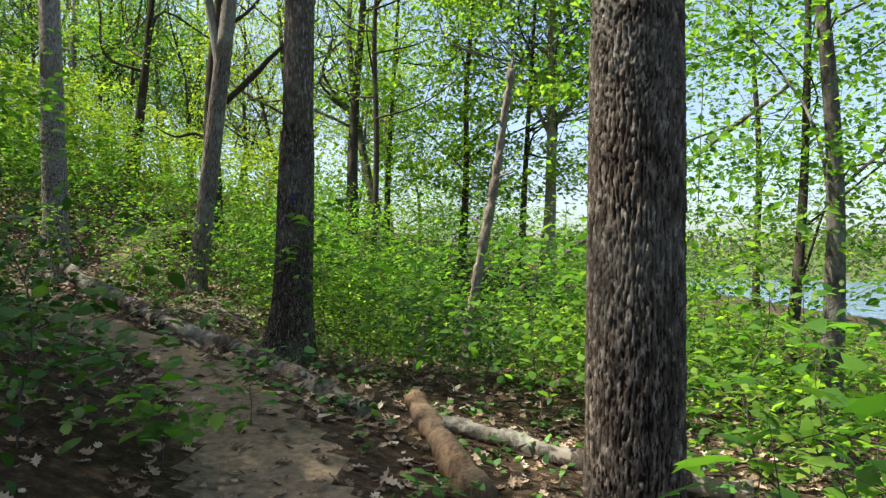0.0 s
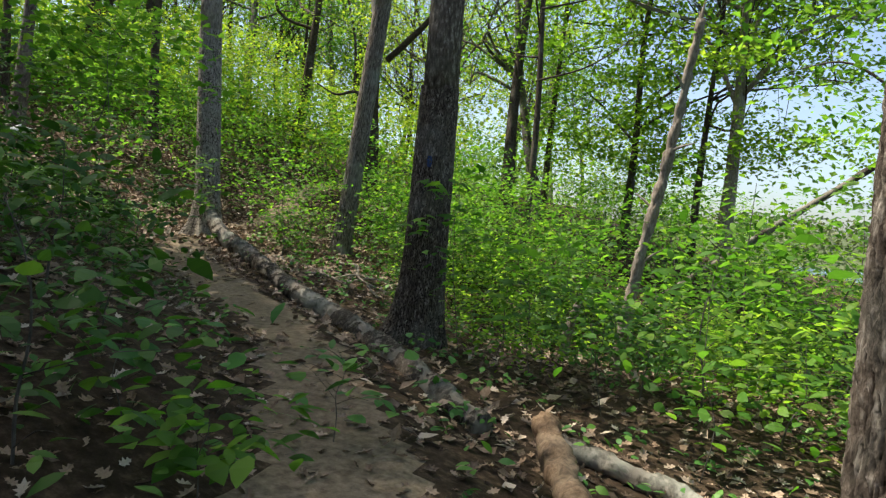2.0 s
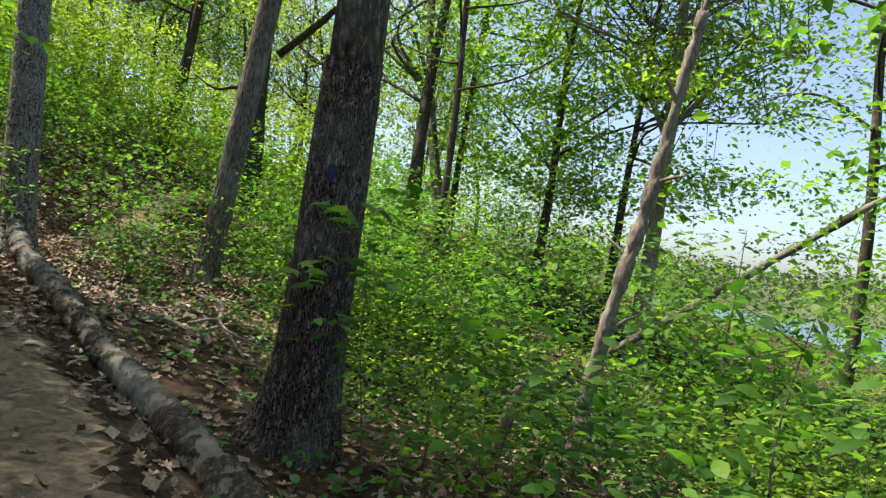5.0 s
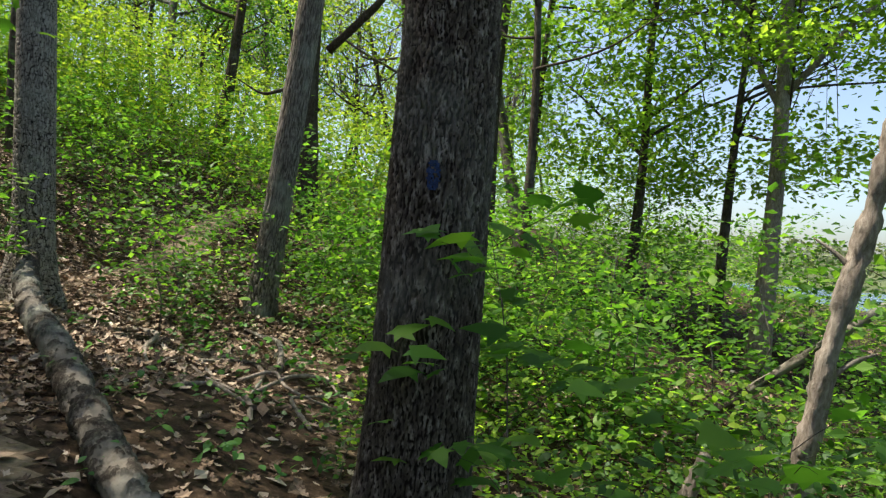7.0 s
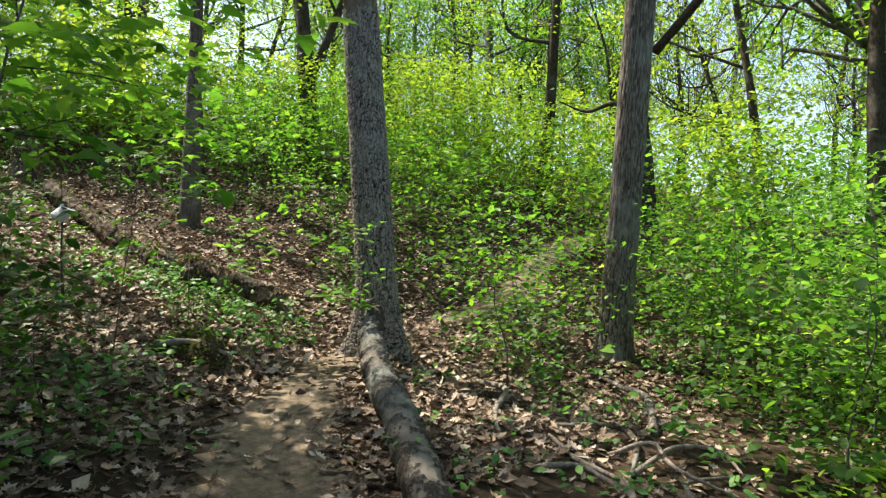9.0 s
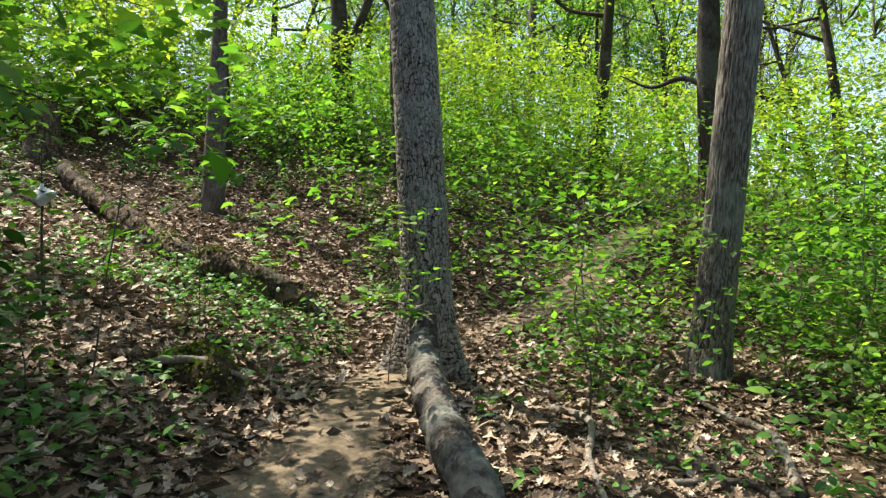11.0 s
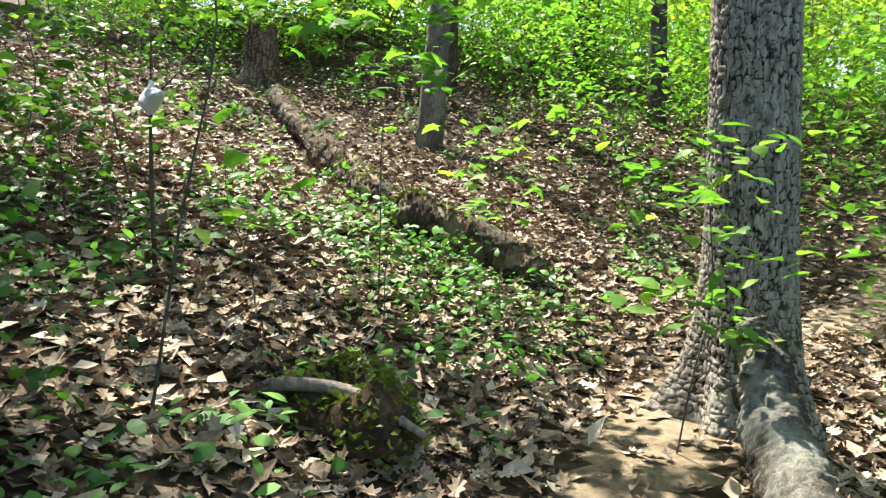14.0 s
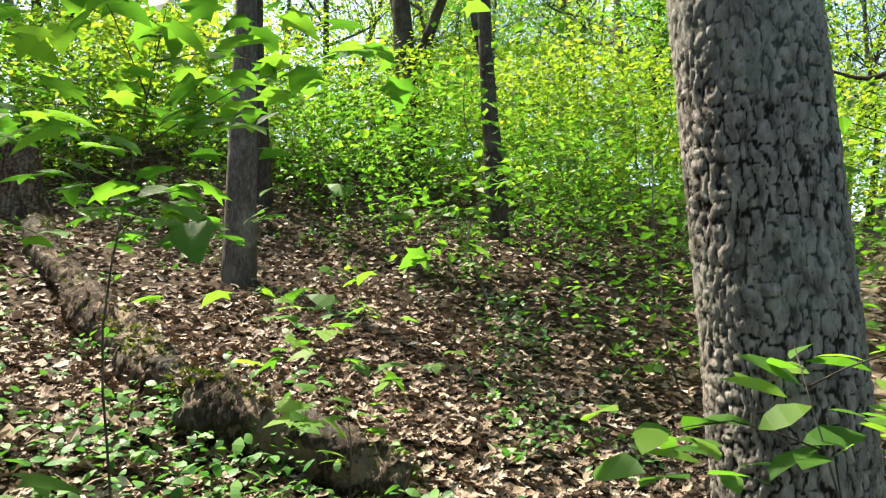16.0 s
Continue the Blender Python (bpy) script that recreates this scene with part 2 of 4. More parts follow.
def bark_trunk(points, cw, ch, depth, height, seed, seg=250, rows=360, flare=(), flare_height=0.45, whole=0.35, flaky=0.3):
    """A trunk with plated bark. points: x, y, z, radius, upwards. flare: (angle, amount) of root spurs."""
    q = smooth_line(points, rows)
    th = np.linspace(0, 2 * np.pi, seg, endpoint=False)
    r0 = q[rows // 3, 3]
    h = q[:, 2] - q[0, 2]
    tt = np.broadcast_to(th[None], (rows, seg))
    vv = np.broadcast_to(h[:, None], (rows, seg))
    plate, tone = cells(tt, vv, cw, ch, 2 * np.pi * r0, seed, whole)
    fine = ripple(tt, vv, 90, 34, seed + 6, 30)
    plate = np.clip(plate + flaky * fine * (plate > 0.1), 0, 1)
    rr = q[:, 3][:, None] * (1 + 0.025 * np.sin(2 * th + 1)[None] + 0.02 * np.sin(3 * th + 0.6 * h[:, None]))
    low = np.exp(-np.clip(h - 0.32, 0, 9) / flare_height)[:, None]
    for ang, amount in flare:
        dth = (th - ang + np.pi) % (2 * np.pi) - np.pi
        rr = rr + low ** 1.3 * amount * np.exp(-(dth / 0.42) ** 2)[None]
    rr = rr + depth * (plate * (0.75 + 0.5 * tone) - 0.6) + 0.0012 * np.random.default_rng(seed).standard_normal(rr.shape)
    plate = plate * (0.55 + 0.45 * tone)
    x = q[:, 0][:, None] + rr * np.cos(th)[None]
    y = q[:, 1][:, None] + rr * np.sin(th)[None]
    z = np.broadcast_to(q[:, 2][:, None], x.shape)
    v = np.stack([x, y, z], -1).reshape(-1, 3)
    i = np.arange(rows - 1)[:, None] * seg
    j = np.arange(seg)[None]
    k = (j + 1) % seg
    quads = np.stack([i + j, i + k, i + seg + k, i + seg + j], -1).reshape(-1, 4)
    return v, quads, plate.ravel()


LEAF_DIAMOND = np.array([(0, 0, 0), (0.32, 0.42, 0.06), (0, 1, -0.06), (-0.32, 0.42, 0.06)])
LEAF_DIAMOND_T = np.array([(0, 1, 2), (0, 2, 3)])
LEAF_OVAL = np.array([(0, 0, 0), (0.2, 0.22, 0.04), (0.27, 0.5, 0.05), (0.15, 0.8, 0.0), (0, 1, -0.08),
                      (-0.15, 0.8, 0.0), (-0.27, 0.5, 0.05), (-0.2, 0.22, 0.04)])
LEAF_OVAL_T = np.array([(0, 1, 7), (1, 2, 7), (2, 6, 7), (2, 3, 6), (3, 5, 6), (3, 4, 5)])
LEAF_MAPLE = np.array([(0, 0.12, 0.02), (0.30, 0.0, -0.03), (0.26, 0.20, 0.02), (0.56, 0.42, -0.06), (0.30, 0.46, 0.02), (0.20, 0.72, 0.0),
                       (0, 1.05, -0.09), (-0.20, 0.72, 0.0), (-0.30, 0.46, 0.02), (-0.56, 0.42, -0.06), (-0.26, 0.20, 0.02), (-0.30, 0.0, -0.03)])
LEAF_MAPLE_T = np.array([(0, 1, 2), (2, 3, 4), (0, 2, 4), (0, 4, 8), (4, 5, 8), (5, 7, 8), (5, 6, 7), (0, 8, 10), (8, 9, 10), (0, 10, 11)])
half_oak = [(0.05, 0.10, 0.10), (0.20, 0.19, 0.12), (0.11, 0.33, 0.05), (0.34, 0.46, 0.16), (0.16, 0.57, 0.04), (0.28, 0.74, 0.10), (0.11, 0.80, 0.03)]
LEAF_DRY = np.array([(0.0, 0.5, -0.03), (0.0, -0.06, 0.03)] + half_oak + [(0.02, 1.0, 0.14)] + [(-0.92 * x, y - 0.02, 0.8 * z) for x, y, z in half_oak[::-1]])
LEAF_DRY_T = np.array([(0, k, k + 1 if k < 16 else 1) for k in range(1, 17)])


def leaves(centres, sizes, shape, tris, flat, r):
    """Many leaves as one set of triangles. flat: spread of the tilt in radians."""
    n = len(centres)
    yaw = r.uniform(0, 2 * np.pi, n)
    tx, ty = r.normal(0, flat, n), r.normal(0, flat, n)
    s = np.asarray(sizes)[:, None]
    x, y, z = (shape[:, k][None] * s for k in range(3))
    y1, z1 = y * np.cos(tx)[:, None] - z * np.sin(tx)[:, None], y * np.sin(tx)[:, None] + z * np.cos(tx)[:, None]
    x2, z2 = x * np.cos(ty)[:, None] + z1 * np.sin(ty)[:, None], -x * np.sin(ty)[:, None] + z1 * np.cos(ty)[:, None]
    x3 = x2 * np.cos(yaw)[:, None] - y1 * np.sin(yaw)[:, None]
    y3 = x2 * np.sin(yaw)[:, None] + y1 * np.cos(yaw)[:, None]
    v = np.stack([x3, y3, z2], -1) + np.asarray(centres)[:, None]
    t = tris[None] + (np.arange(n) * len(shape))[:, None, None]
    return v.reshape(-1, 3), None, t.reshape(-1, 3)


# ---- the lie of the land ----
TRACK = np.array([(9, -60, -1.0), (2.6, -8, 0.15), (0.2, 0.5, 0.42), (-0.15, 3.2, 0.53), (-1.1, 6.5, 0.80), (-2.7, 9.4, 1.04), (-4.85, 11.5, 1.20),
                  (-6.4, 12.9, 1.40), (-7.35, 14.2, 1.54), (-8.55, 16.3, 1.58), (-9.15, 20, 1.9), (-10.5, 28, 3.3), (-13, 60, 4.6), (-18, 220, 5)])
track_fine = smooth_line(TRACK, 900)


def track_of(x, y):
    """Signed distance from the trail (left of it positive) and the trail's height there."""
    x, y = np.atleast_1d(x).astype(float), np.atleast_1d(y).astype(float)
    d = np.empty(x.shape)
    z = np.empty(x.shape)
    xf, yf = x.ravel(), y.ravel()
    df, zf = np.empty(xf.shape), np.empty(xf.shape)
    a = track_fine[:-1, :2]
    ab = track_fine[1:, :2] - a
    l2 = (ab ** 2).sum(1)
    za, dz = track_fine[:-1, 2], np.diff(track_fine[:, 2])
    for s in range(0, len(xf), 4000):
        px, py = xf[s:s + 4000, None] - a[None, :, 0], yf[s:s + 4000, None] - a[None, :, 1]
        f = np.clip((px * ab[:, 0] + py * ab[:, 1]) / l2, 0, 1)
        ex, ey = px - f * ab[:, 0], py - f * ab[:, 1]
        dd = ex * ex + ey * ey
        k = dd.argmin(1)
        i = np.arange(len(k))
        side = np.sign(ab[k, 0] * py[i, k] - ab[k, 1] * px[i, k])
        df[s:s + 4000] = np.sqrt(dd[i, k]) * np.where(side == 0, 1, side)
        zf[s:s + 4000] = za[k] + f[i, k] * dz[k]
    d[...] = df.reshape(x.shape)
    z[...] = zf.reshape(x.shape)
    return d, z


def soft_noise(x, y):
    return (0.05 * np.sin(0.9 * x + 1.3 * np.sin(0.7 * y)) + 0.05 * np.sin(1.1 * y + 0.8 * np.sin(0.9 * x + 2))
            + 0.018 * np.sin(3.1 * x + 1.7 * y) * np.sin(2.7 * y - 1.2 * x) + 0.010 * np.sin(7.3 * x - 2) * np.sin(6.1 * y + 1))


def ground_z(x, y):
    d, z = track_of(x, y)
    x, y = np.atleast_1d(x).astype(float), np.atleast_1d(y).astype(float)
    left = np.clip(d - 0.45, 0, None)
    right = np.clip(-d - 0.35, 0, None)
    up = 0.29 * np.minimum(left, 16) + 0.2 * np.clip(left - 16, 0, 20) - 0.06 * np.clip(left - 36, 0, 100)
    down = 0.21 * np.minimum(right, 2.4) + 0.09 * np.clip(right - 2.4, 0, 4.6) + 0.24 * np.clip(right - 7, 0, 27) + 0.05 * np.clip(right - 26, 0, 60)
    near = np.clip((np.abs(d) - 0.3) / 0.8, 0, 1)
    far = np.clip(np.hypot(x, y - 10) / 60 - 1, 0, 8)
    return z + up - down + soft_noise(x, y) * near * 1.2 - 0.03 * (1 - near) + far * soft_noise(x / 13, y / 13) * 8 * (d > 0)


def gz(x, y):
    return float(ground_z(x, y)[0])


LAKE = -4.3


def grid_axis(lo, hi, step, far, n):
    core = np.arange(lo, hi, step)
    g = np.geomspace(step * 1.5, far, n)
    return np.concatenate([lo - np.cumsum(np.diff(np.concatenate([[0], g])))[::-1], core, core[-1] + np.cumsum(np.diff(np.concatenate([[0], g])))])


def build_ground():
    gx, gy = grid_axis(-20, 6, 0.125, 3000, 44), grid_axis(0, 26, 0.125, 3000, 44)
    X, Y = np.meshgrid(gx, gy)
    Z = ground_z(X, Y)
    Z = np.where(np.hypot(X, Y) > 900, np.minimum(Z, LAKE - 3), Z)
    ny, nx = X.shape
    v = np.stack([X, Y, Z], -1).reshape(-1, 3)
    i = np.arange(ny - 1)[:, None] * nx
    j = np.arange(nx - 1)[None]
    q = np.stack([i + j, i + j + 1, i + nx + j + 1, i + nx + j], -1).reshape(-1, 4)
    c = v[q].mean(1)
    d, _ = track_of(c[:, 0], c[:, 1])
    edge = 0.36 - 0.16 * ((c[:, 1] > 16.2) & (c[:, 1] < 17.6)) + 0.07 * np.sin(2.1 * c[:, 1] + c[:, 0]) + 0.05 * np.sin(5.3 * c[:, 0] - 3 * c[:, 1]) + 0.04 * np.sin(17 * c[:, 0] + 11 * c[:, 1])
    on = (np.abs(d) < edge) & (np.abs(c[:, 1] - 14) < 18)
    for name, pick, mat, label in (("ground", ~on, GROUND, "brown forest floor of soil and old leaves on a hillside"),
                                   ("trail", on, TRAIL, "narrow trodden footpath of tan dirt along the hillside")):
        f = q[pick]
        used, inv = np.unique(f, return_inverse=True)
        tagged(new(name, mesh_of(name, v[used], inv.reshape(f.shape), None, mat)), label, "ground" if name == "ground" else "path", kind="structure")


build_ground()
lake_q = np.array([(0, 1, 2, 3)])
tagged(new("water", mesh_of("water", [(-3000, -3000, LAKE), (3000, -3000, LAKE), (3000, 3000, LAKE), (-3000, 3000, LAKE)], lake_q, None, WATER)),
       "pale blue lake surface with light ripples", "lake", kind="structure")


# ---- crowns, saplings and herbs ----
def crown_points(r, z0, z1, radius, clumps, per, spread=0.55, thin=0.18):
    """Leaf places in flat sprays spread over a loose crown, and the sprays' centres."""
    zc = r.uniform(0, 1, clumps)
    ang = r.uniform(0, 2 * np.pi, clumps)
    rad = radius * np.sqrt(r.uniform(0.05, 1, clumps)) * np.sqrt(np.clip(1.05 - (2 * zc - 0.9) ** 2 * 0.9, 0.1, 1))
    c = np.stack([rad * np.cos(ang), rad * np.sin(ang), z0 + (z1 - z0) * zc], -1)
    p = c[r.integers(0, clumps, clumps * per)] + r.normal(0, 1, (clumps * per, 3)) * (spread, spread, thin)
    return p, c


def plain_tree(name, seed, height, radius, crown_from, crown_radius, clumps, per, leaf, bark, leaf_mat, lean=(0, 0), leaf_shape=None, limbs=6):
    """A tree at the origin: trunk, limbs and crown as parts."""
    r = np.random.default_rng(seed)
    root = new(name)
    lx, ly = lean
    k = np.array([0, 0.25, 0.5, 0.75, 1.0])
    wob = np.cumsum(r.normal(0, 0.025 * height, (5, 2)), axis=0) * (0.9 if name == "tree" else 0.3)
    wob[0] = 0
    line = np.stack([lx * k * height + wob[:, 0], ly * k * height + wob[:, 1], k * height - 0.25 * (k == 0), radius * (1 - 0.82 * k)], -1)
    line[0, 3] *= 1.3
    part("trunk", mesh_of("trunk", *tube(line, 26, 12, 0.05, seed), bark), root)
    p, c = crown_points(r, crown_from, height * 1.03, crown_radius, clumps, per)
    axis = smooth_line(line, 60)
    shift = np.interp(p[:, 2], axis[:, 2], axis[:, 0]), np.interp(p[:, 2], axis[:, 2], axis[:, 1])
    p = p + np.stack([shift[0], shift[1], 0 * shift[0]], -1)
    cs = c + np.stack([np.interp(c[:, 2], axis[:, 2], axis[:, 0]), np.interp(c[:, 2], axis[:, 2], axis[:, 1]), 0 * c[:, 2]], -1)
    order = r.permutation(len(cs))
    per_limb = max(1, len(cs) // max(1, limbs))
    for m in range(limbs):
        mine = cs[order[m * per_limb:(m + 1) * per_limb]]
        tip = mine[np.argmax(np.hypot(mine[:, 0] - lx * height / 2, mine[:, 1] - ly * height / 2))]
        zb = max(crown_from * 0.7, tip[2] - r.uniform(1.4, 3.6))
        b = np.array([np.interp(zb, axis[:, 2], axis[:, q]) for q in range(4)])
        b[2] = zb
        way = tip - b[:3]
        bow = np.linalg.norm(way) * 0.13
        mid = b[:3] + way * 0.38 + r.normal(0, bow, 3)
        late = b[:3] + way * 0.72 + r.normal(0, bow, 3)
        rb = b[3] * (0.25 if name == "shore_tree" else 0.5)
        pieces = [tube([(*b[:3], rb), (*mid, rb * 0.7), (*late, rb * 0.42), (*tip, rb * 0.12)], 13, 6, 0.08, seed + m)]
        for twig in mine[:5]:
            f = r.uniform(0.35, 0.8)
            s = late if f > 0.5 else mid
            pieces.append(tube([(*s, rb * 0.3), (*((s + twig) / 2 + (0, 0, 0.12)), rb * 0.2), (*twig, 0.006)], 5, 4, 0.05, seed))
        part("limb", mesh_of("limb", *merged(pieces), bark), root)
    shape, tr = (LEAF_DIAMOND, LEAF_DIAMOND_T) if leaf_shape is None else leaf_shape
    part("crown", mesh_of("crown", *leaves(p, r.uniform(0.5, 1.25, len(p)) * leaf, shape, tr, 0.5, r), leaf_mat, False), root)
    return root


def sapling(name, seed, height, spread, n_leaf, leaf, shape, leaf_mat, stem=0.012, sprays=9, flat=0.35, bushy=0.25, every=1):
    """A young tree or shrub at the origin: thin stem with side twigs, and leaves in sprays."""
    r = np.random.default_rng(seed)
    root = new(name)
    sway = np.cumsum(r.normal(0, 0.045 * height, (4, 2)), axis=0)
    line = [(0, 0, -0.08, stem)] + [(*sway[k], height * (k + 1) / 4, stem * (0.85 - 0.2 * k)) for k in range(4)]
    axis = smooth_line(line, 40)
    part("stem", mesh_of("stem", *tube(line, 13, 6, 0.06, seed), BARK_D), root)
    pts = []
    for m in range(sprays):
        f = bushy + (1 - bushy) * (m + 0.5) / sprays
        b = axis[int(f * 39)]
        ang = m * 2.4 + r.uniform(-0.5, 0.5)
        reach = spread * (0.45 + 0.55 * np.sin(np.pi * min(1, 0.25 + 0.75 * (1 - f)))) * r.uniform(0.7, 1.15)
        tip = b[:3] + (reach * np.cos(ang), reach * np.sin(ang), reach * r.uniform(0.05, 0.45))
        if m % every == 0:
            part("twig", mesh_of("twig", *tube([(*b[:3], stem * 0.4), (*((b[:3] + tip) / 2 + (0, 0, 0.04)), stem * 0.3), (*tip, stem * 0.1)], 5, 4, 0.05, seed + m), BARK_FAR), root)
        k = max(2, n_leaf // sprays)
        g = r.uniform(0.25, 1.08, k)[:, None]
        w = 0.22 * spread + 0.04
        pts.append(b[:3] * (1 - g) + tip * g + r.normal(0, 1, (k, 3)) * (w, w, w * 0.3))
    p = np.vstack(pts)
    part("foliage", mesh_of("foliage", *leaves(p, r.uniform(0.55, 1.2, len(p)) * leaf, *shape, flat, r), leaf_mat, False), root)
    return root


OVAL, MAPLE, DIAMOND, DRY = (LEAF_OVAL, LEAF_OVAL_T), (LEAF_MAPLE, LEAF_MAPLE_T), (LEAF_DIAMOND, LEAF_DIAMOND_T), (LEAF_DRY, LEAF_DRY_T)


def place(proto, x, y, scale=1.0, turn=0.0, dz=0.0, tip=0.0, bend=0.0):
    ob = copy_thing(proto, pose(x, y, gz(x, y) + dz, tip, bend, turn))
    ob.scale = (scale, scale, scale)
    return ob


def drop(proto):
    """Takes a pattern away again, once its copies stand."""
    for o in (*proto.children_recursive, proto):
        bpy.data.objects.remove(o)


# ---- the large trees beside the trail ----
def big_tree(name, x, y, radius, top, lean, label, cell, bark, seed, flare, flare_height=0.45, crown=(9.5, 18.0, 3.6, 24, 56), leaf_mat=None, rows=360, h=2.7, fork=False, whole=0.35, flaky=0.3):
    z = gz(x, y)
    root = thing(name, (x, y, z), label, "tree", "large trees beside the trail")
    lx, ly = lean
    pts = [(0, 0, -0.3, radius * 1.16), (lx * 0.6, ly * 0.6, 0.6, radius * 1.05), (lx * 2, ly * 2, 2.0, radius), (lx * h, ly * h, h, radius * 0.93)]
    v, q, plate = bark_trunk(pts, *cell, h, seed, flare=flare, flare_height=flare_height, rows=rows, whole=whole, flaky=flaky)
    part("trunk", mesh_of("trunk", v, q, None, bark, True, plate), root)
    z0, z1, cr, clumps, per = crown
    r = np.random.default_rng(seed)
    part("upper_trunk", mesh_of("upper_trunk", *tube([(lx * (h - 0.05), ly * (h - 0.05), h - 0.05, radius * 0.93), (lx * 9, ly * 9, 9, radius * 0.75), (lx * 13, ly * 13 + 0.2, 13, radius * 0.5), (lx * z1, ly * z1, z1, 0.03)], 30, 16, 0.04, seed), bark, True, np.full(30 * 16 + 2, 0.75)), root)
    if fork:
        part("limb", mesh_of("limb", *tube([(lx * 4.6, ly * 4.6, 4.6, radius * 0.6), (lx * 6 - 0.45, ly * 6, 6.2, radius * 0.5), (lx * 9 - 1.2, ly * 9, 9.5, radius * 0.3)], 16, 10, 0.05, seed), bark, True, np.full(162, 0.75)), root)
    p, c = crown_points(r, z0, z1, cr, clumps, per)
    for m in range(7):
        tip = c[m] + (0, 0, 0.2)
        zb = max(6.2, tip[2] - 2.0)
        b = np.array((lx * zb, ly * zb, zb))
        part("limb", mesh_of("limb", *tube([(*b, radius * 0.3), (*((b + tip) / 2 + (0, 0, 0.3)), radius * 0.2), (*tip, 0.012)], 14, 7, 0.08, seed + m), BARK_FAR), root)
    part("crown", mesh_of("crown", *leaves(p, r.uniform(0.08, 0.17, len(p)), *DIAMOND, 0.5, r), leaf_mat or LEAF_MID, False), root)
    return root


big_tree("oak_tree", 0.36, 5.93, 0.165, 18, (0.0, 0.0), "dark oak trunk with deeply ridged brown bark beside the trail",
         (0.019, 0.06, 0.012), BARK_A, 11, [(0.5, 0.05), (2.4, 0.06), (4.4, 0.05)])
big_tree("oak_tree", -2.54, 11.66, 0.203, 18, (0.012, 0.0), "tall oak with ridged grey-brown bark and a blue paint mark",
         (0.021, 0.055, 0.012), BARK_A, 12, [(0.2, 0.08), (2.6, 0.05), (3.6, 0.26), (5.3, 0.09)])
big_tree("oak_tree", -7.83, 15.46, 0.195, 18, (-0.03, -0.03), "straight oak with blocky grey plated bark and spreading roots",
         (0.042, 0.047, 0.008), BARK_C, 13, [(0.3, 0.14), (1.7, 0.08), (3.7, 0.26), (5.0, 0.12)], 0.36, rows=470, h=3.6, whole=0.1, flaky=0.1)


# ---- other single trees ----
def lone_tree(name, x, y, seed, height, radius, crown_from, crown_radius, clumps, per, bark, leaf_mat, lean, label, leaf=0.13, limbs=6, dz=0.0):
    root = plain_tree(name, seed, height, radius, crown_from, crown_radius, clumps, per, leaf, bark, leaf_mat, lean, None, limbs)
    root.location = (x, y, gz(x, y) + dz)
    return tagged(root, label, "tree")


BARK_D2 = bark_material("bark_grey_flaking", (0.06, 0.05, 0.042), (0.19, 0.165, 0.142), (0.38, 0.345, 0.31), 0.45, True)
big_tree("forked_tree", -6.4, 18.0, 0.175, 16, (0.105, 0.0), "grey-barked leaning tree with flaking lichen-spotted bark", (0.05, 0.13, 0.012), BARK_D2, 21,
         [(1.0, 0.06), (3.6, 0.08), (5.2, 0.06)], crown=(7.0, 16.0, 3.2, 26, 70), leaf_mat=LEAF_SPRING, rows=130, h=5.0, fork=True)
dark_oak = lone_tree("oak_tree", -8.5, 24.3, 22, 16, 0.24, 7.0, 3.5, 34, 110, BARK_FAR, LEAF_SPRING, (0.06, 0.0), "dark oak with crooked limbs behind a grey leaning tree")
part("limb", mesh_of("limb", *tube([(0.26, 0, 4.0, 0.10), (1.2, -0.2, 4.75, 0.085), (2.0, -0.3, 5.5, 0.06), (3.2, -0.3, 6.4, 0.025)], 18, 9, 0.07, 4), BARK_FAR), dark_oak)
part("limb", mesh_of("limb", *tube([(0.12, 0, 2.6, 0.07), (-0.5, -0.3, 3.0, 0.05), (-1.1, -0.4, 2.9, 0.03), (-1.7, -0.5, 3.2, 0.012)], 16, 8, 0.07, 5), BARK_FAR), dark_oak)
lone_tree("forked_tree", -18.8, 24.4, 23, 15, 0.27, 6.5, 3.6, 34, 90, BARK_FAR, LEAF_SPRING, (0.0, 0.0), "dark forked tree high on the slope")
fork_tree = bpy.data.objects["forked_tree.001"]
for dx, dy, top, rad in ((-0.9, 0.1, 6.0, 0.15), (1.5, 0.2, 5.6, 0.13)):
    part("limb", mesh_of("limb", *tube([(0, 0, 2.3, rad), (dx * 0.45, dy, 3.6, rad * 0.9), (dx, dy * 2, top, rad * 0.6), (dx * 1.3, dy, top + 3, rad * 0.3)], 18, 9, 0.06, 3), BARK_FAR), fork_tree)
lone_tree("maple_tree", -14.6, 17.6, 24, 13, 0.15, 6.0, 2.6, 26, 80, BARK_D, LEAF_MID, (0.05, 0.02), "slim grey tree standing in dead leaves on the slope")
lone_tree("maple_tree", -17.2, 19.6, 25, 12, 0.11, 6.0, 2.4, 22, 80, BARK_FAR, LEAF_MID, (0.04, 0.02), "thin dark tree on the slope")
lone_tree("maple_tree", -14.1, 21.7, 26, 13, 0.125, 4.5, 3.0, 40, 100, BARK_FAR, LEAF_SPRING, (0.02, 0.0), "slim dark tree among bright green saplings")
lone_tree("oak_tree", -13.4, 28.5, 27, 15, 0.19, 5.0, 3.5, 40, 90, BARK_FAR, LEAF_SPRING, (0.06, 0.0), "dark straight tree in the understorey")
lone_tree("oak_tree", -4.3, 24.0, 28, 15, 0.17, 6.0, 3.4, 28, 90, BARK_FAR, LEAF_SPRING, (0.05, 0.0), "slender dark tree leaning a little")
lone_tree("maple_tree", -3.7, 26.5, 29, 14, 0.10, 4.0, 3.4, 44, 90, BARK_FAR, LEAF_SPRING, (0.05, 0.0), "thin tree with pale yellow-green leaves")
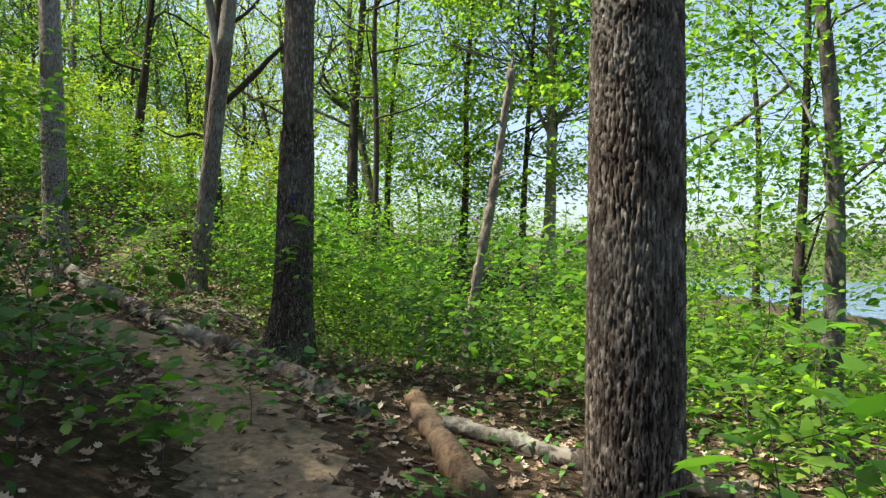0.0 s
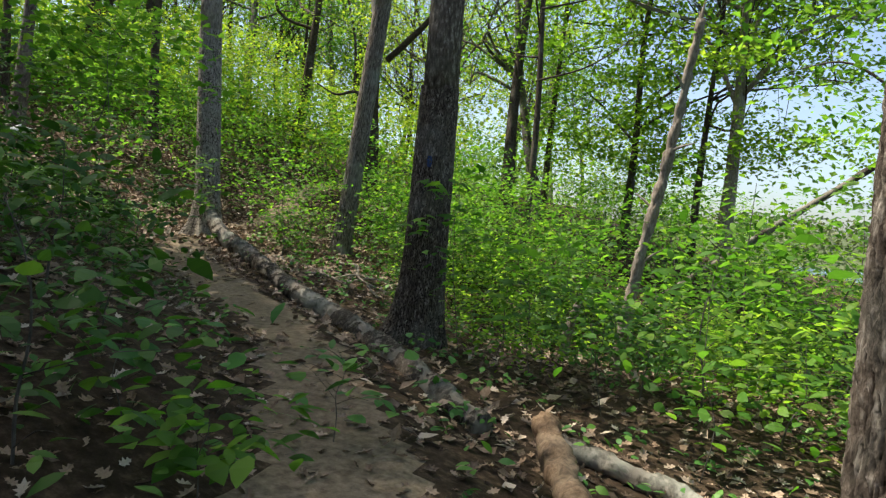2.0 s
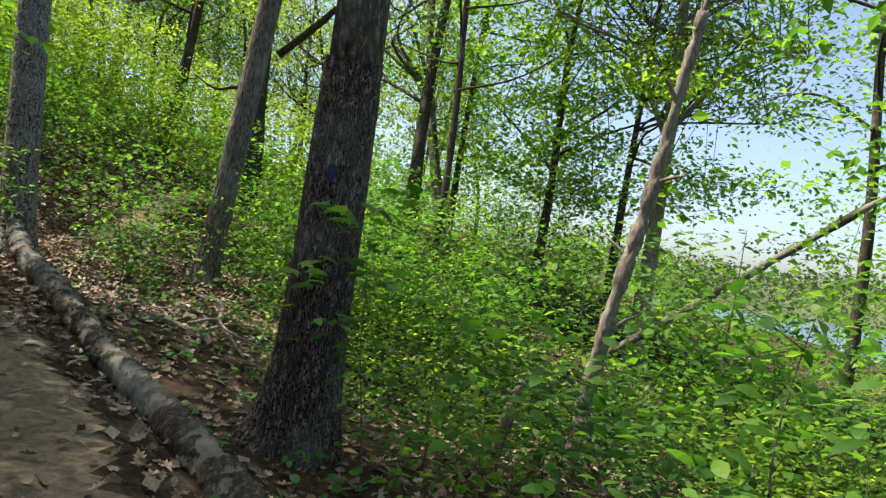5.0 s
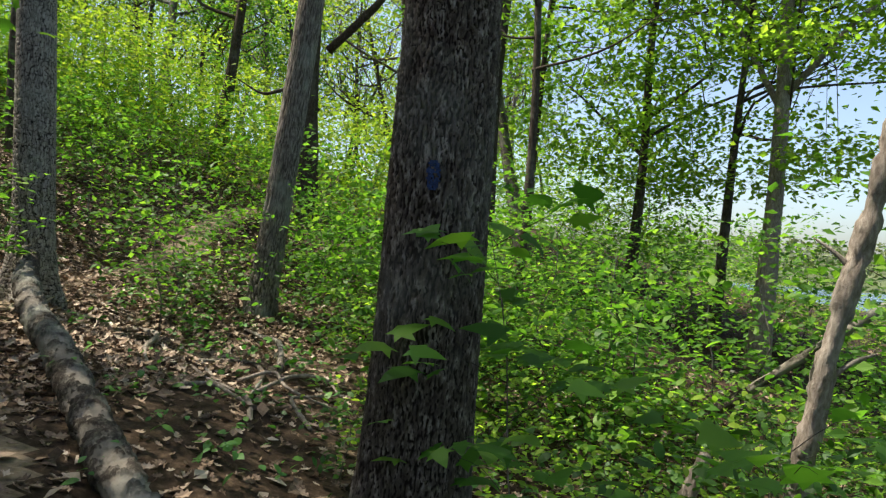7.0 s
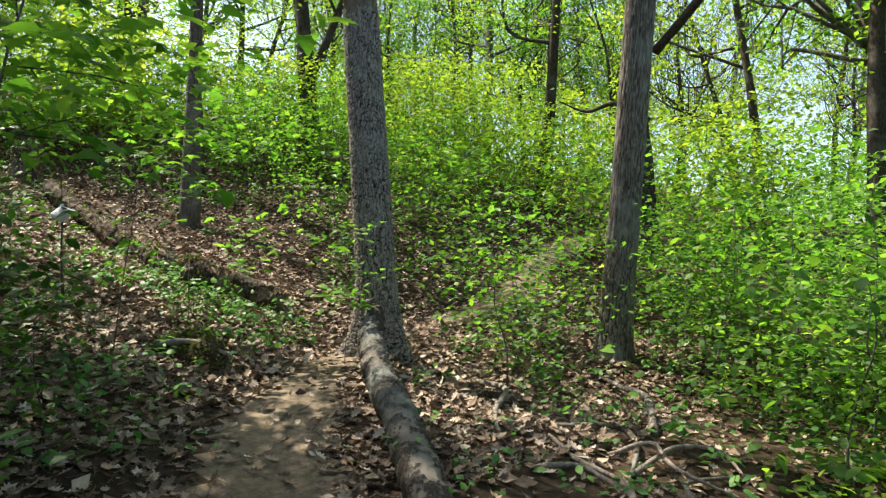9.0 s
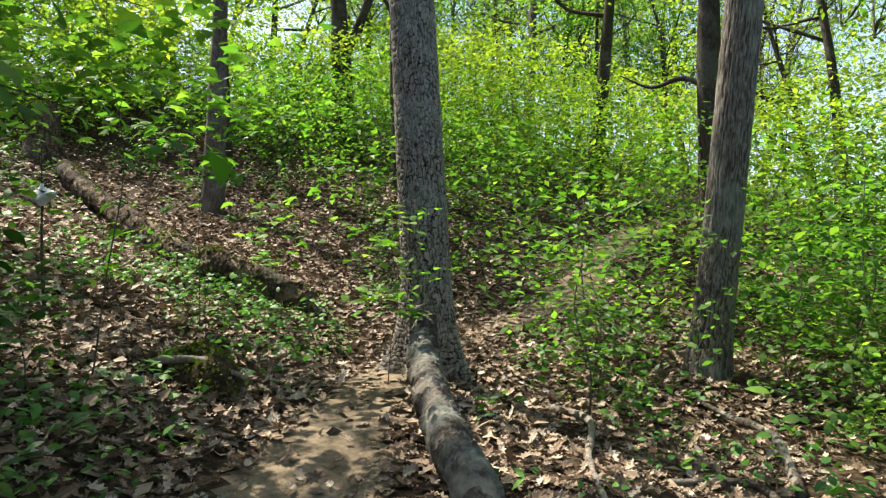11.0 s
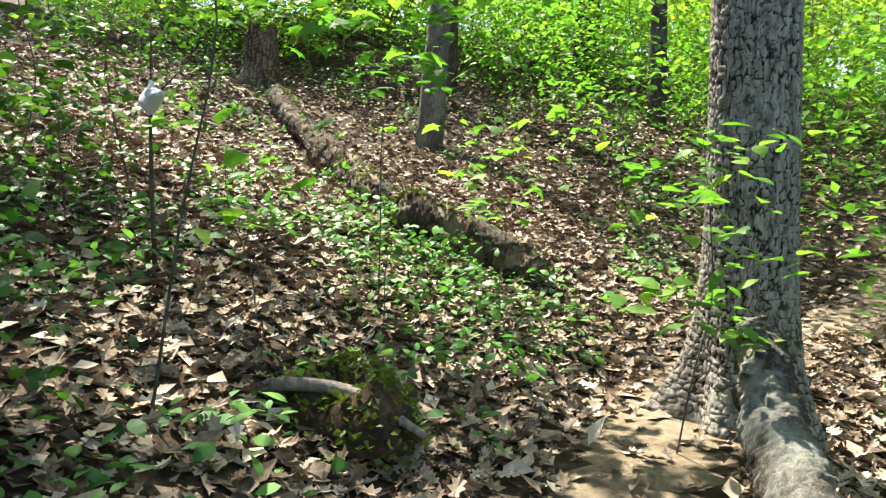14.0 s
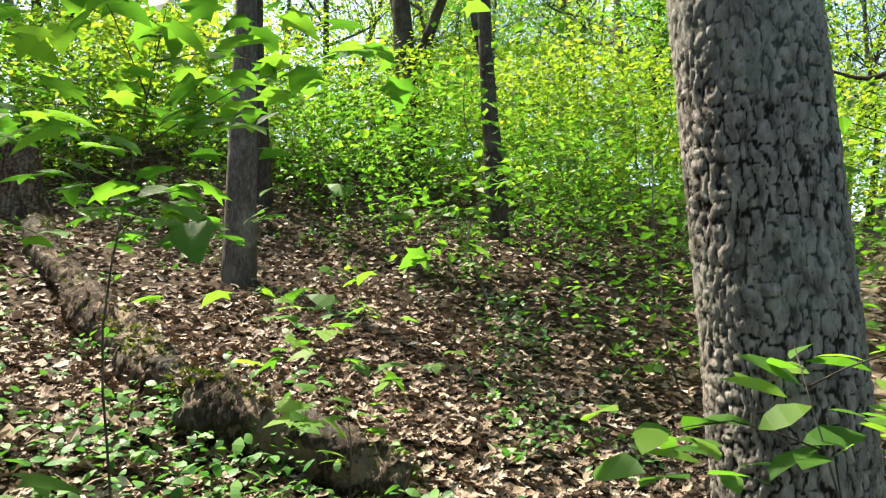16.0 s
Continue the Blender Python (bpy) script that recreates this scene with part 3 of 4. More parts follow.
lone_tree("maple_tree", 1.3, 24.0, 30, 16, 0.20, 5.0, 3.6, 80, 130, BARK_PALE, LEAF_FRESH, (0.015, 0.0), "pale-barked tree near the lake with a full green crown", 0.16, 9)
lone_tree("maple_tree", 0.6, 25.0, 31, 13, 0.11, 3.0, 3.6, 100, 140, BARK_FAR, LEAF_FRESH, (0.03, 0.0), "dark thin tree with layered green leaves", 0.16, 9)
lone_tree("maple_tree", -1.2, 25.5, 32, 12, 0.13, 2.5, 4.0, 130, 150, BARK_FAR, LEAF_FRESH, (0.02, 0.0), "dense green maple above the lake shore", 0.16, 9)
lone_tree("shore_tree", 3.2, 10.8, 33, 11, 0.105, 2.2, 3.0, 90, 110, BARK_D, LEAF_MID, (-0.01, 0.0), "slim rough-barked tree with sparse leaves above the lake", 0.11, 3)

lone_tree("shore_tree", 4.2, 14.5, 34, 11, 0.09, 2.0, 3.0, 90, 110, BARK_FAR, LEAF_MID, (0.01, 0.0), "slim leafy tree on the bank above the lake", 0.12, 4)
lone_tree("shore_tree", 6.0, 20.5, 35, 12, 0.11, 2.5, 3.4, 90, 110, BARK_FAR, LEAF_FRESH, (-0.02, 0.0), "young tree in light leaf near the shore", 0.12, 4)


# ---- the woods around ----
def named_clear(x, y):
    spots = np.array([(0.36, 5.93), (-2.5, 11.7), (-7.78, 15.52), (-6.55, 18), (-14.6, 17.6), (-14.1, 21.7), (-13.4, 28.5), (-4.3, 24), (1.3, 24), (-8.4, 24)])
    return np.hypot(spots[:, 0] - x, spots[:, 1] - y).min()


def scatter(n, box, gap, test, seed):
    """Up to n places inside the box, at least gap apart, that pass the test of (x, y, distance from the trail)."""
    r = np.random.default_rng(seed)
    got = []
    xs, ys = r.uniform(box[0], box[1], n * 12), r.uniform(box[2], box[3], n * 12)
    ds, _ = track_of(xs, ys)
    zs = ground_z(xs, ys)
    for x, y, d, z in zip(xs, ys, ds, zs):
        if len(got) >= n:
            break
        if z > LAKE + 0.5 and test(x, y, d) and all((x - a) ** 2 + (y - b) ** 2 > gap * gap for a, b, _ in got):
            got.append((x, y, d))
    return got


# Pattern for added trees that only serve to block sun and sky.
shady = tagged(plain_tree("maple_tree", 110, 15, 0.2, 6.5, 4.4, 64, 70, 0.24, BARK_FAR, LEAF_SHADE, (0.0, 0.0)), "added maple out of view whose dense crown shades the trail", "tree", "shade trees above the trail")
wood = [plain_tree("tree", 101, 15, 0.16, 3.5, 3.6, 54, 68, 0.165, BARK_FAR, LEAF_MID, (0.03, 0.01), None, 10),
        plain_tree("tree", 102, 13, 0.13, 3.0, 3.2, 54, 68, 0.165, BARK_FAR, LEAF_SPRING, (-0.03, 0.03), None, 10),
        plain_tree("tree", 103, 16, 0.19, 5.0, 3.8, 54, 68, 0.165, BARK_D, LEAF_MID, (0.02, -0.02), None, 10),
        plain_tree("tree", 104, 11, 0.09, 2.5, 2.8, 54, 68, 0.165, BARK_FAR, LEAF_MID, (0.05, 0.0), None, 10),
        plain_tree("tree", 105, 14, 0.15, 4.0, 3.4, 54, 68, 0.165, BARK_FAR, LEAF_SPRING, (0.0, 0.04), None, 10)]
for w, lab in zip(wood, ("slender woodland tree in young spring leaf", "slim leaning tree with yellow-green leaves", "grey woodland tree with a green crown",
                         "thin young tree with fresh green leaves", "dark-stemmed tree with sparse spring leaves")):
    tagged(w, lab, "tree", "trees of the wood")
TREES = scatter(54, (-44, 16, 19, 62), 3.0, lambda x, y, d: abs(d) > 2.5 and not (-31 < x < -9.5 and y < 31) and named_clear(x, y) > 1.8 and not (-3.5 < x < 16 and y < 33) and not (x > -6 and y > 30), 5)
TREES += scatter(20, (-42, -25, 4, 24), 3.0, lambda x, y, d: d > 10, 6)
TREES += scatter(5, (-20, -7, 29, 52), 2.8, lambda x, y, d: abs(d) > 1.5, 31)
# Spots outside the view, chosen so the shadows reach trail and left bank.
SHADE = [(-12.0, 3.0, 0), (-13.4, 6.2, 0), (-13.0, 4.4, 0), (-14.6, 8.6, 0), (-17.2, 9.0, 0), (-16.0, 4.6, 0), (-10.6, 0.6, 0), (-17.6, 6.3, 0), (-16.2, 7.6, 0), (-13.2, 8.2, 0), (-11.9, 10.9, 0)]
# Unseen trees behind the start, added for shade and closure.
TREES += scatter(11, (-18, 14, -18, 1), 4.0, lambda x, y, d: abs(d) > 3.0, 8)
for i, (x, y, d) in enumerate(TREES):
    place(wood[i % 5], x, y, 0.75 + 0.45 * rng.random(), 360 * rng.random(), 0.0, 5 * rng.standard_normal(), 5 * rng.standard_normal())
for x, y, d in SHADE:
    place(shady, x, y, 1.0, 37.0 * x + 11.0 * y)
drop(shady)
for w in wood:
    drop(w)

# ---- saplings and shrubs of the understorey ----
young = [sapling("sapling", 201, 2.4, 1.1, 620, 0.13, DIAMOND, LEAF_MID, 0.013, 16, 0.4, 0.12, 3),
         sapling("sapling", 202, 1.6, 0.9, 330, 0.12, OVAL, LEAF_MID, 0.010, 14, 0.4, 0.1, 3),
         sapling("sapling", 203, 3.4, 1.5, 1150, 0.15, DIAMOND, LEAF_SPRING, 0.02, 24, 0.4, 0.15, 4),
         sapling("sapling", 204, 1.0, 0.75, 190, 0.115, OVAL, LEAF_FRESH, 0.008, 12, 0.4, 0.08, 3),
         sapling("sapling", 205, 2.8, 1.3, 950, 0.14, DIAMOND, LEAF_SPRING, 0.015, 20, 0.4, 0.12, 4),
         # Low saplings again in darker leaves, with shade put into their colour.
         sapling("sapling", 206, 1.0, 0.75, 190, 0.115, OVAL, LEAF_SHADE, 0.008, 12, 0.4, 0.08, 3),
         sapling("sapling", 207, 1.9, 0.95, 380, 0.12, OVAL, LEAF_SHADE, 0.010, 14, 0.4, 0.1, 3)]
for w in young:
    tagged(w, "young broad-leaved sapling with fresh green leaves", "sapling", "saplings of the understorey")
walked = track_fine[(track_fine[:, 1] > 2.5) & (track_fine[:, 1] < 14.3), :2]


def gap(x, y):
    return np.hypot(walked[:, 0] - x, walked[:, 1] - y).min()


far_side = scatter(160, (-30, 5, 13, 38), 1.0, lambda x, y, d: gap(x, y) > 5.0 and abs(d) > 0.9 and named_clear(x, y) > 0.6 and not (d > 0 and y < 19 and x > -19)
                   , 15)
def open_floor(x, y):
    return abs((x + 3.3) * 0.914 + (y - 11.0) * 0.405) < 0.75 or (abs(x + 4.9) < 1.1 and 13.2 < y < 16.6)


near_right = scatter(84, (0.2, 9, 6.5, 17), 0.55, lambda x, y, d: gap(x, y) > 1.7 and not (x < 1.6 and 7.5 < y < 9.7) and np.hypot(x - 0.4, y - 5.9) > 0.6, 16)
low_right = scatter(84, (-7.4, 2, 11.0, 19), 0.42, lambda x, y, d: d < -1.5 and not open_floor(x, y) and gap(x, y) > 1.6 and np.hypot(x + 2.5, y - 11.7) > 0.7 and np.hypot(x + 4.3, y - 13.5) > 0.9, 19)
near_left = scatter(52, (-11, -1, 5.5, 13.2), 0.7, lambda x, y, d: 1.15 < d < 8 and not (y > 10.2 and d < 2.6), 17)
bank = scatter(14, (-20, -9, 12.5, 22), 1.0, lambda x, y, d: d > 2.0, 20)
back = scatter(24, (-10, 10, -10, 2), 1.2, lambda x, y, d: abs(d) > 1.6, 18)


def thicket(name, spots, label):
    """Many saplings too far or too many to tell apart, as one mesh each of leaves and of stems."""
    for part_name, mat_name in (("foliage", "leaves"), ("stem", "stems")):
        for proto in young:
            pieces = []
            for k, x, y, sc, turn in spots:
                if young[k] is not proto:
                    continue
                for ch in proto.children:
                    if not ch.name.startswith(part_name):
                        continue
                    me = ch.data
                    v = np.empty(len(me.vertices) * 3, dtype=np.float32)
                    me.vertices.foreach_get("co", v)
                    v = v.reshape(-1, 3) * sc
                    c, sn = math.cos(turn), math.sin(turn)
                    v = np.stack([v[:, 0] * c - v[:, 1] * sn + x, v[:, 0] * sn + v[:, 1] * c + y, v[:, 2] + gz(x, y)], -1)
                    lo = np.empty(len(me.loops), dtype=np.int32)
                    me.loops.foreach_get("vertex_index", lo)
                    q = len(me.polygons) * 3 == len(lo)
                    if q:
                        pieces.append((v, None, lo.reshape(-1, 3)))
                    else:
                        nq = (len(lo) - 36) // 4
                        pieces.append((v, lo[:nq * 4].reshape(-1, 4), lo[nq * 4:].reshape(-1, 3)))
                    mat = me.materials[0]
            if pieces:
                tagged(new(name, mesh_of(name, *merged(pieces), mat, False)), label, "undergrowth", kind="stuff")


hill_left = scatter(26, (-28, -19.5, 13, 21), 1.1, lambda x, y, d: np.hypot(x + 18.3, y - 16.35) > 1.2, 42)
hill_green = scatter(60, (-26, -4.5, 18.5, 29), 1.0, lambda x, y, d: abs(d) > 0.7 and named_clear(x, y) > 0.5 and y > 20.3 + 0.5 * (x + 14.5) * (x > -14.5) - 0.12 * (-14.5 - x) * (x < -14.5), 41)
bank_low = scatter(8, (-9.6, -4.5, 10.2, 15), 0.45, lambda x, y, d: 0.85 < d < 3.2, 24)
shore = scatter(150, (3, 20, 12, 42), 0.8, lambda x, y, d: d < -9, 25)
mid_right = scatter(36, (-8, -1.5, 14.8, 21), 0.7, lambda x, y, d: d < -1.0 and not open_floor(x, y) and gap(x, y) > 1.6 and np.hypot(x + 7.8, y - 15.5) > 0.9 and named_clear(x, y) > 0.35, 23)
THICK = []
for i, (x, y, d) in enumerate(far_side):
    far = gap(x, y) > 11 and x < 0
    THICK.append(((0, 2, 0, 1, 0)[i % 5] if far else (0, 1, 0, 3)[i % 4], x, y, 0.75 + 0.5 * rng.random(), 6.28 * rng.random()))
for i, (x, y, d) in enumerate(bank + back + shore):
    THICK.append((5 if d > 0 else 3, x, y, 0.4 + 0.5 * rng.random(), 6.28 * rng.random()))
for i, (x, y, d) in enumerate(hill_green + hill_left):
    THICK.append(((0, 4, 1, 0, 4, 0)[i % 6], x, y, 0.7 + 0.45 * rng.random(), 6.28 * rng.random()))
thicket("thicket", THICK, "thicket of leafy green saplings under the trees")
for i, (x, y, d) in enumerate(near_right):
    place(young[(3, 1, 3, 3)[i % 4] if x > 1.5 else (3, 1, 0, 3)[i % 4]], x, y, 0.7 + 0.45 * rng.random(), 360 * rng.random())
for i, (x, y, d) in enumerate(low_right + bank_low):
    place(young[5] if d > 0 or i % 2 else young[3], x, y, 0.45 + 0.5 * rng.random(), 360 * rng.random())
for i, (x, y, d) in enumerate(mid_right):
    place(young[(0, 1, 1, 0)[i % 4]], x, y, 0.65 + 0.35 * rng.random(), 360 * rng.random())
# Left of the trail the leaf colour itself is shaded.
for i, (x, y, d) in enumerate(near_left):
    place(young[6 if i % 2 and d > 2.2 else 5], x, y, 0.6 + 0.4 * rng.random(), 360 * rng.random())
for w in young:
    drop(w)

# ---- saplings that stand close to the walk ----
CLOSE = [(0.52, 5.0, 1.15, 0.34, 34, 0.14, MAPLE, LEAF_MID), (1.15, 5.5, 1.35, 0.5, 60, 0.14, MAPLE, LEAF_MID), (1.5, 6.6, 1.5, 0.6, 90, 0.13, MAPLE, LEAF_MID),
         (-1.98, 11.3, 1.75, 0.42, 90, 0.15, MAPLE, LEAF_MID), (-1.2, 11.0, 1.3, 0.5, 70, 0.14, MAPLE, LEAF_MID), (-7.70, 14.80, 1.35, 0.34, 150, 0.12, OVAL, LEAF_MID),
         (-9.05, 13.4, 0.95, 0.40, 34, 0.13, MAPLE, LEAF_MID), (0.9, 8.3, 1.6, 0.7, 150, 0.12, OVAL, LEAF_MID), (0.2, 9.6, 1.5, 0.7, 130, 0.12, OVAL, LEAF_MID),
         (-0.5, 10.4, 1.3, 0.6, 110, 0.12, OVAL, LEAF_MID), (-9.35, 14.2, 2.1, 0.75, 260, 0.13, MAPLE, LEAF_MID), (-8.15, 12.75, 2.6, 0.9, 320, 0.13, MAPLE, LEAF_MID),
         (-5.7, 10.4, 2.7, 1.0, 420, 0.12, MAPLE, LEAF_MID), (-9.6, 15.2, 1.3, 0.5, 70, 0.13, MAPLE, LEAF_MID), (-6.7, 11.2, 2.3, 0.8, 280, 0.12, MAPLE, LEAF_MID),
         (-1.75, 7.9, 0.5, 0.36, 46, 0.13, OVAL, LEAF_HERB), (-2.3, 7.0, 0.55, 0.4, 50, 0.13, OVAL, LEAF_HERB), (-4.4, 8.4, 0.9, 0.5, 80, 0.12, MAPLE, LEAF_MID), (-1.85, 6.85, 0.42, 0.4, 90, 0.14, OVAL, LEAF_MID)]
for i, (x, y, h, s, n, leaf, shape, mat) in enumerate(CLOSE):
    ob = sapling("sapling", 300 + i, h, s, n, leaf, shape, mat, 0.0035 + 0.0008 * h, 9, 0.3, 0.6 if h > 2 else 0.35)
    ob.location = (x, y, gz(x, y))
    tagged(ob, "broad-leaved sapling with large light green leaves", "sapling")


overhang = sapling("sapling", 340, 3.1, 0.95, 300, 0.12, MAPLE, LEAF_MID, 0.012, 12, 0.35, 0.5)
overhang.location = (-6.75, 10.3, gz(-6.75, 10.3))
overhang.rotation_euler = (radians(-24), radians(13), 0)
tagged(overhang, "leaning sapling whose leafy top hangs over the trail", "sapling")


# ---- fallen wood ----
def bark_tube(points, n, seg, seed, lump=0.08, skin=0.024):
    """A lying stem with patches of bark left on bare wood; the third result marks the bark."""
    v, q, t = tube(points, n, seg, lump, seed)
    line = smooth_line(points, n)
    c = np.vstack([np.repeat(line[:, :3], seg, axis=0), line[:1, :3], line[-1:, :3]])
    out = v - c
    length = np.linalg.norm(out, axis=1)[:, None] + 1e-6
    w = np.array([noise.noise(Vector(p) * 5.0) + 0.5 * noise.noise(Vector(p) * 14.0) + 0.35 * noise.noise(Vector(p) * 37.0) for p in (v + seed * 3.1).tolist()])
    crack = np.array([abs(noise.noise(Vector((p[0] * 30, p[1] * 30, p[2] * 30)))) for p in v.tolist()])
    bark = np.clip((w + 0.10) * 7, 0, 1)
    v = v + out / length * (bark * skin + np.clip(crack - 0.05, 0, 0.3) * skin * 1.5)[:, None]
    return v, q, t, bark


def log(name, rows, mat, seed, label, category="log", n=60, seg=18, rough=0.07, skin=0.024):
    at = (rows[0][0], rows[0][1], gz(rows[0][0], rows[0][1]))
    root = thing(name, at, label, category)
    pts = [(x - at[0], y - at[1], z - at[2], r) for x, y, z, r in rows]
    v, q, t, bark = bark_tube(pts, n, seg, seed, rough, min(skin, 0.3 * max(row[3] for row in pts)))
    part("stem", mesh_of("stem", v, q, t, mat, True, bark), root)
    return root


def on_ground(x, y, r, sink=0.3):
    return (x, y, gz(x, y) + r * (1 - sink), r)


log("fallen_log", [on_ground(-1.2, 9.05, 0.07), on_ground(-2.62, 10.55, 0.085), on_ground(-4.35, 12.15, 0.09, 0.2), on_ground(-5.65, 13.3, 0.095, 0.0),
                   (-6.5, 14.0, 1.62, 0.09), (-7.1, 14.55, 1.85, 0.085), (-7.45, 14.95, 2.06, 0.065)],
    DEADWOOD, 41, "long fallen log with peeling grey bark along the trail", n=640, seg=42, rough=0.05)
log("fallen_log", [on_ground(-0.7, 9.25, 0.06), on_ground(0.0, 9.0, 0.065), on_ground(0.55, 8.6, 0.07), on_ground(1.6, 8.3, 0.06)], DEADWOOD, 42,
    "weathered fallen branch lying in dead leaves")
log("broken_log", [(-0.76, 8.82, 0.91, 0.055), (-0.55, 8.15, 0.82, 0.07), (-0.23, 7.15, 0.71, 0.075)], TANWOOD, 43, "short bare tan broken log beside the trail", n=30)
snag = log("leaning_snag", [(-0.62, 13.8, 0.1, 0.065), (-0.42, 13.75, 1.7, 0.055), (-0.18, 13.7, 3.0, 0.045), (0.07, 13.6, 4.75, 0.03)], BARK_PALE, 44,
           "dead leaning trunk with pale broken top", "dead tree", 90, 16, 0.09)
for i, (f, dx, dy, dz) in enumerate([(0.36, 0.22, -0.1, 0.18), (0.5, -0.25, 0.05, 0.22), (0.66, 0.3, -0.12, 0.1), (0.82, -0.14, -0.1, 0.2), (1.0, 0.03, 0.0, 0.22), (0.99, -0.02, 0.01, 0.14)]):
    b = (0.69 * f, -0.2 * f, 0.1 + 4.65 * f - gz(-0.62, 13.8))
    part("broken_branch", mesh_of("broken_branch", *tube([(*b, 0.022), (b[0] + dx * 0.5, b[1] + dy * 0.5, b[2] + dz * 0.6, 0.016), (b[0] + dx, b[1] + dy, b[2] + dz, 0.005)], 9, 7, 0.08, 80 + i), BARK_PALE), snag)
log("broken_stub", [(-1.24, 13.75, gz(-1.24, 13.75) - 0.1, 0.055), (-1.2, 13.7, gz(-1.24, 13.75) + 0.35, 0.05), (-1.1, 13.66, gz(-1.24, 13.75) + 0.75, 0.03)], BARK_PALE, 49,
    "pale splintered stub of a dead sapling", "dead tree", 24, 12, 0.1)
log("leaning_pole", [(-1.1, 17.3, 0.3, 0.05), (1.8, 17.3, 2.6, 0.045), (5.4, 17.2, 5.4, 0.025)], DEADWOOD, 45, "thin dead pole leaning among the trees", "dead tree", 40, 9)
ROTTEN = [[on_ground(-16.9, 16.2, 0.14, 0.1), on_ground(-15.6, 15.9, 0.15, 0.1), on_ground(-14.4, 15.8, 0.125, 0.0), on_ground(-13.4, 15.58, 0.16, 0.05), on_ground(-12.6, 15.58, 0.13, 0.0), on_ground(-11.9, 15.42, 0.15, 0.1), on_ground(-11.5, 15.42, 0.07, 0.3)],
          [on_ground(-11.05, 15.3, 0.15, 0.0), on_ground(-10.65, 15.55, 0.14, 0.1), on_ground(-10.05, 15.98, 0.11, 0.2)]]
log("fallen_log", ROTTEN[0], ROTWOOD, 46, "rotting mossy log lying down the slope", n=220, seg=40, rough=0.09, skin=0.035)
log("fallen_log", ROTTEN[1], ROTWOOD, 47, "hollow broken end of a rotten log", n=80, seg=40, rough=0.06, skin=0.045)
log("bare_branch", [on_ground(-0.6, 17.2, 0.05), on_ground(0.6, 17.3, 0.05)], BARK_PALE, 48, "pale bare branch on the ground", "branch")
STICKS = [((-5.5, 14.9), (-5.15, 15.3), (-4.85, 15.0), (-4.5, 14.0), 0.02, 0.07), ((-4.62, 14.4), (-4.6, 15.1), (-4.35, 15.3), (-4.1, 15.1), 0.016, 0.12),
          ((-6.9, 15.9), (-6.45, 15.7), (-5.9, 14.7), (-5.35, 13.95), 0.026, 0.06), ((-5.0, 13.75), (-4.8, 13.95), (-4.6, 13.95), (-4.35, 13.85), 0.017, 0.08),
          ((-4.95, 15.6), (-5.3, 16.3), (-5.75, 16.8), (-6.2, 17.2), 0.03, 0.2), ((-4.9, 14.6), (-4.7, 14.9), (-4.4, 14.6), (-3.9, 14.7), 0.014, 0.16),
          ((-4.2, 13.5), (-4.5, 14.0), (-4.9, 14.15), (-5.3, 14.5), 0.018, 0.05), ((-3.9, 13.9), (-4.2, 14.2), (-4.3, 14.7), (-4.1, 15.2), 0.015, 0.1)]
for i, (a, b, c, d, rad, lift) in enumerate(STICKS):
    log("dead_branch", [(*a, gz(*a) + 0.02, rad), (*b, gz(*b) + lift, rad * 0.9), (*c, gz(*c) + lift * 0.8, rad * 0.7), (*d, gz(*d) + 0.02, rad * 0.35)], BARK_PALE if i % 4 else DEADWOOD, 60 + i,
        "crooked dead branch among fallen leaves", "branch", 34, 8, 0.05)


def log_cover(rows, n, seed):
    """Moss tufts and dead leaves lying along the top of a log."""
    r = np.random.default_rng(seed)
    q = smooth_line(rows, 60)
    k = q[r.integers(0, 60, n)]
    a = r.normal(np.pi / 2, 0.75, n)
    p = k[:, :3] + np.stack([0.25 * k[:, 3] * np.cos(a), k[:, 3] * np.cos(a), k[:, 3] * np.sin(a) * 1.02 + 0.012], -1) + r.normal(0, 0.015, (n, 3))
    return p, r


for rows in ROTTEN:
    p, r = log_cover(rows, 1900, 77)
    tagged(new("moss", mesh_of("moss", *leaves(p, r.uniform(0.025, 0.06, len(p)), *DIAMOND, 0.8, r), MOSS, False)), "olive moss tufts on a rotten log", "moss", kind="stuff")
    p, r = log_cover(rows, 420, 78)
    tagged(new("leaf_litter", mesh_of("leaf_litter", *leaves(p, r.uniform(0.06, 0.11, len(p)), *DRY, 0.45, r), LITTER, False)), "dead leaves caught on a rotten log", "leaf litter", kind="stuff")


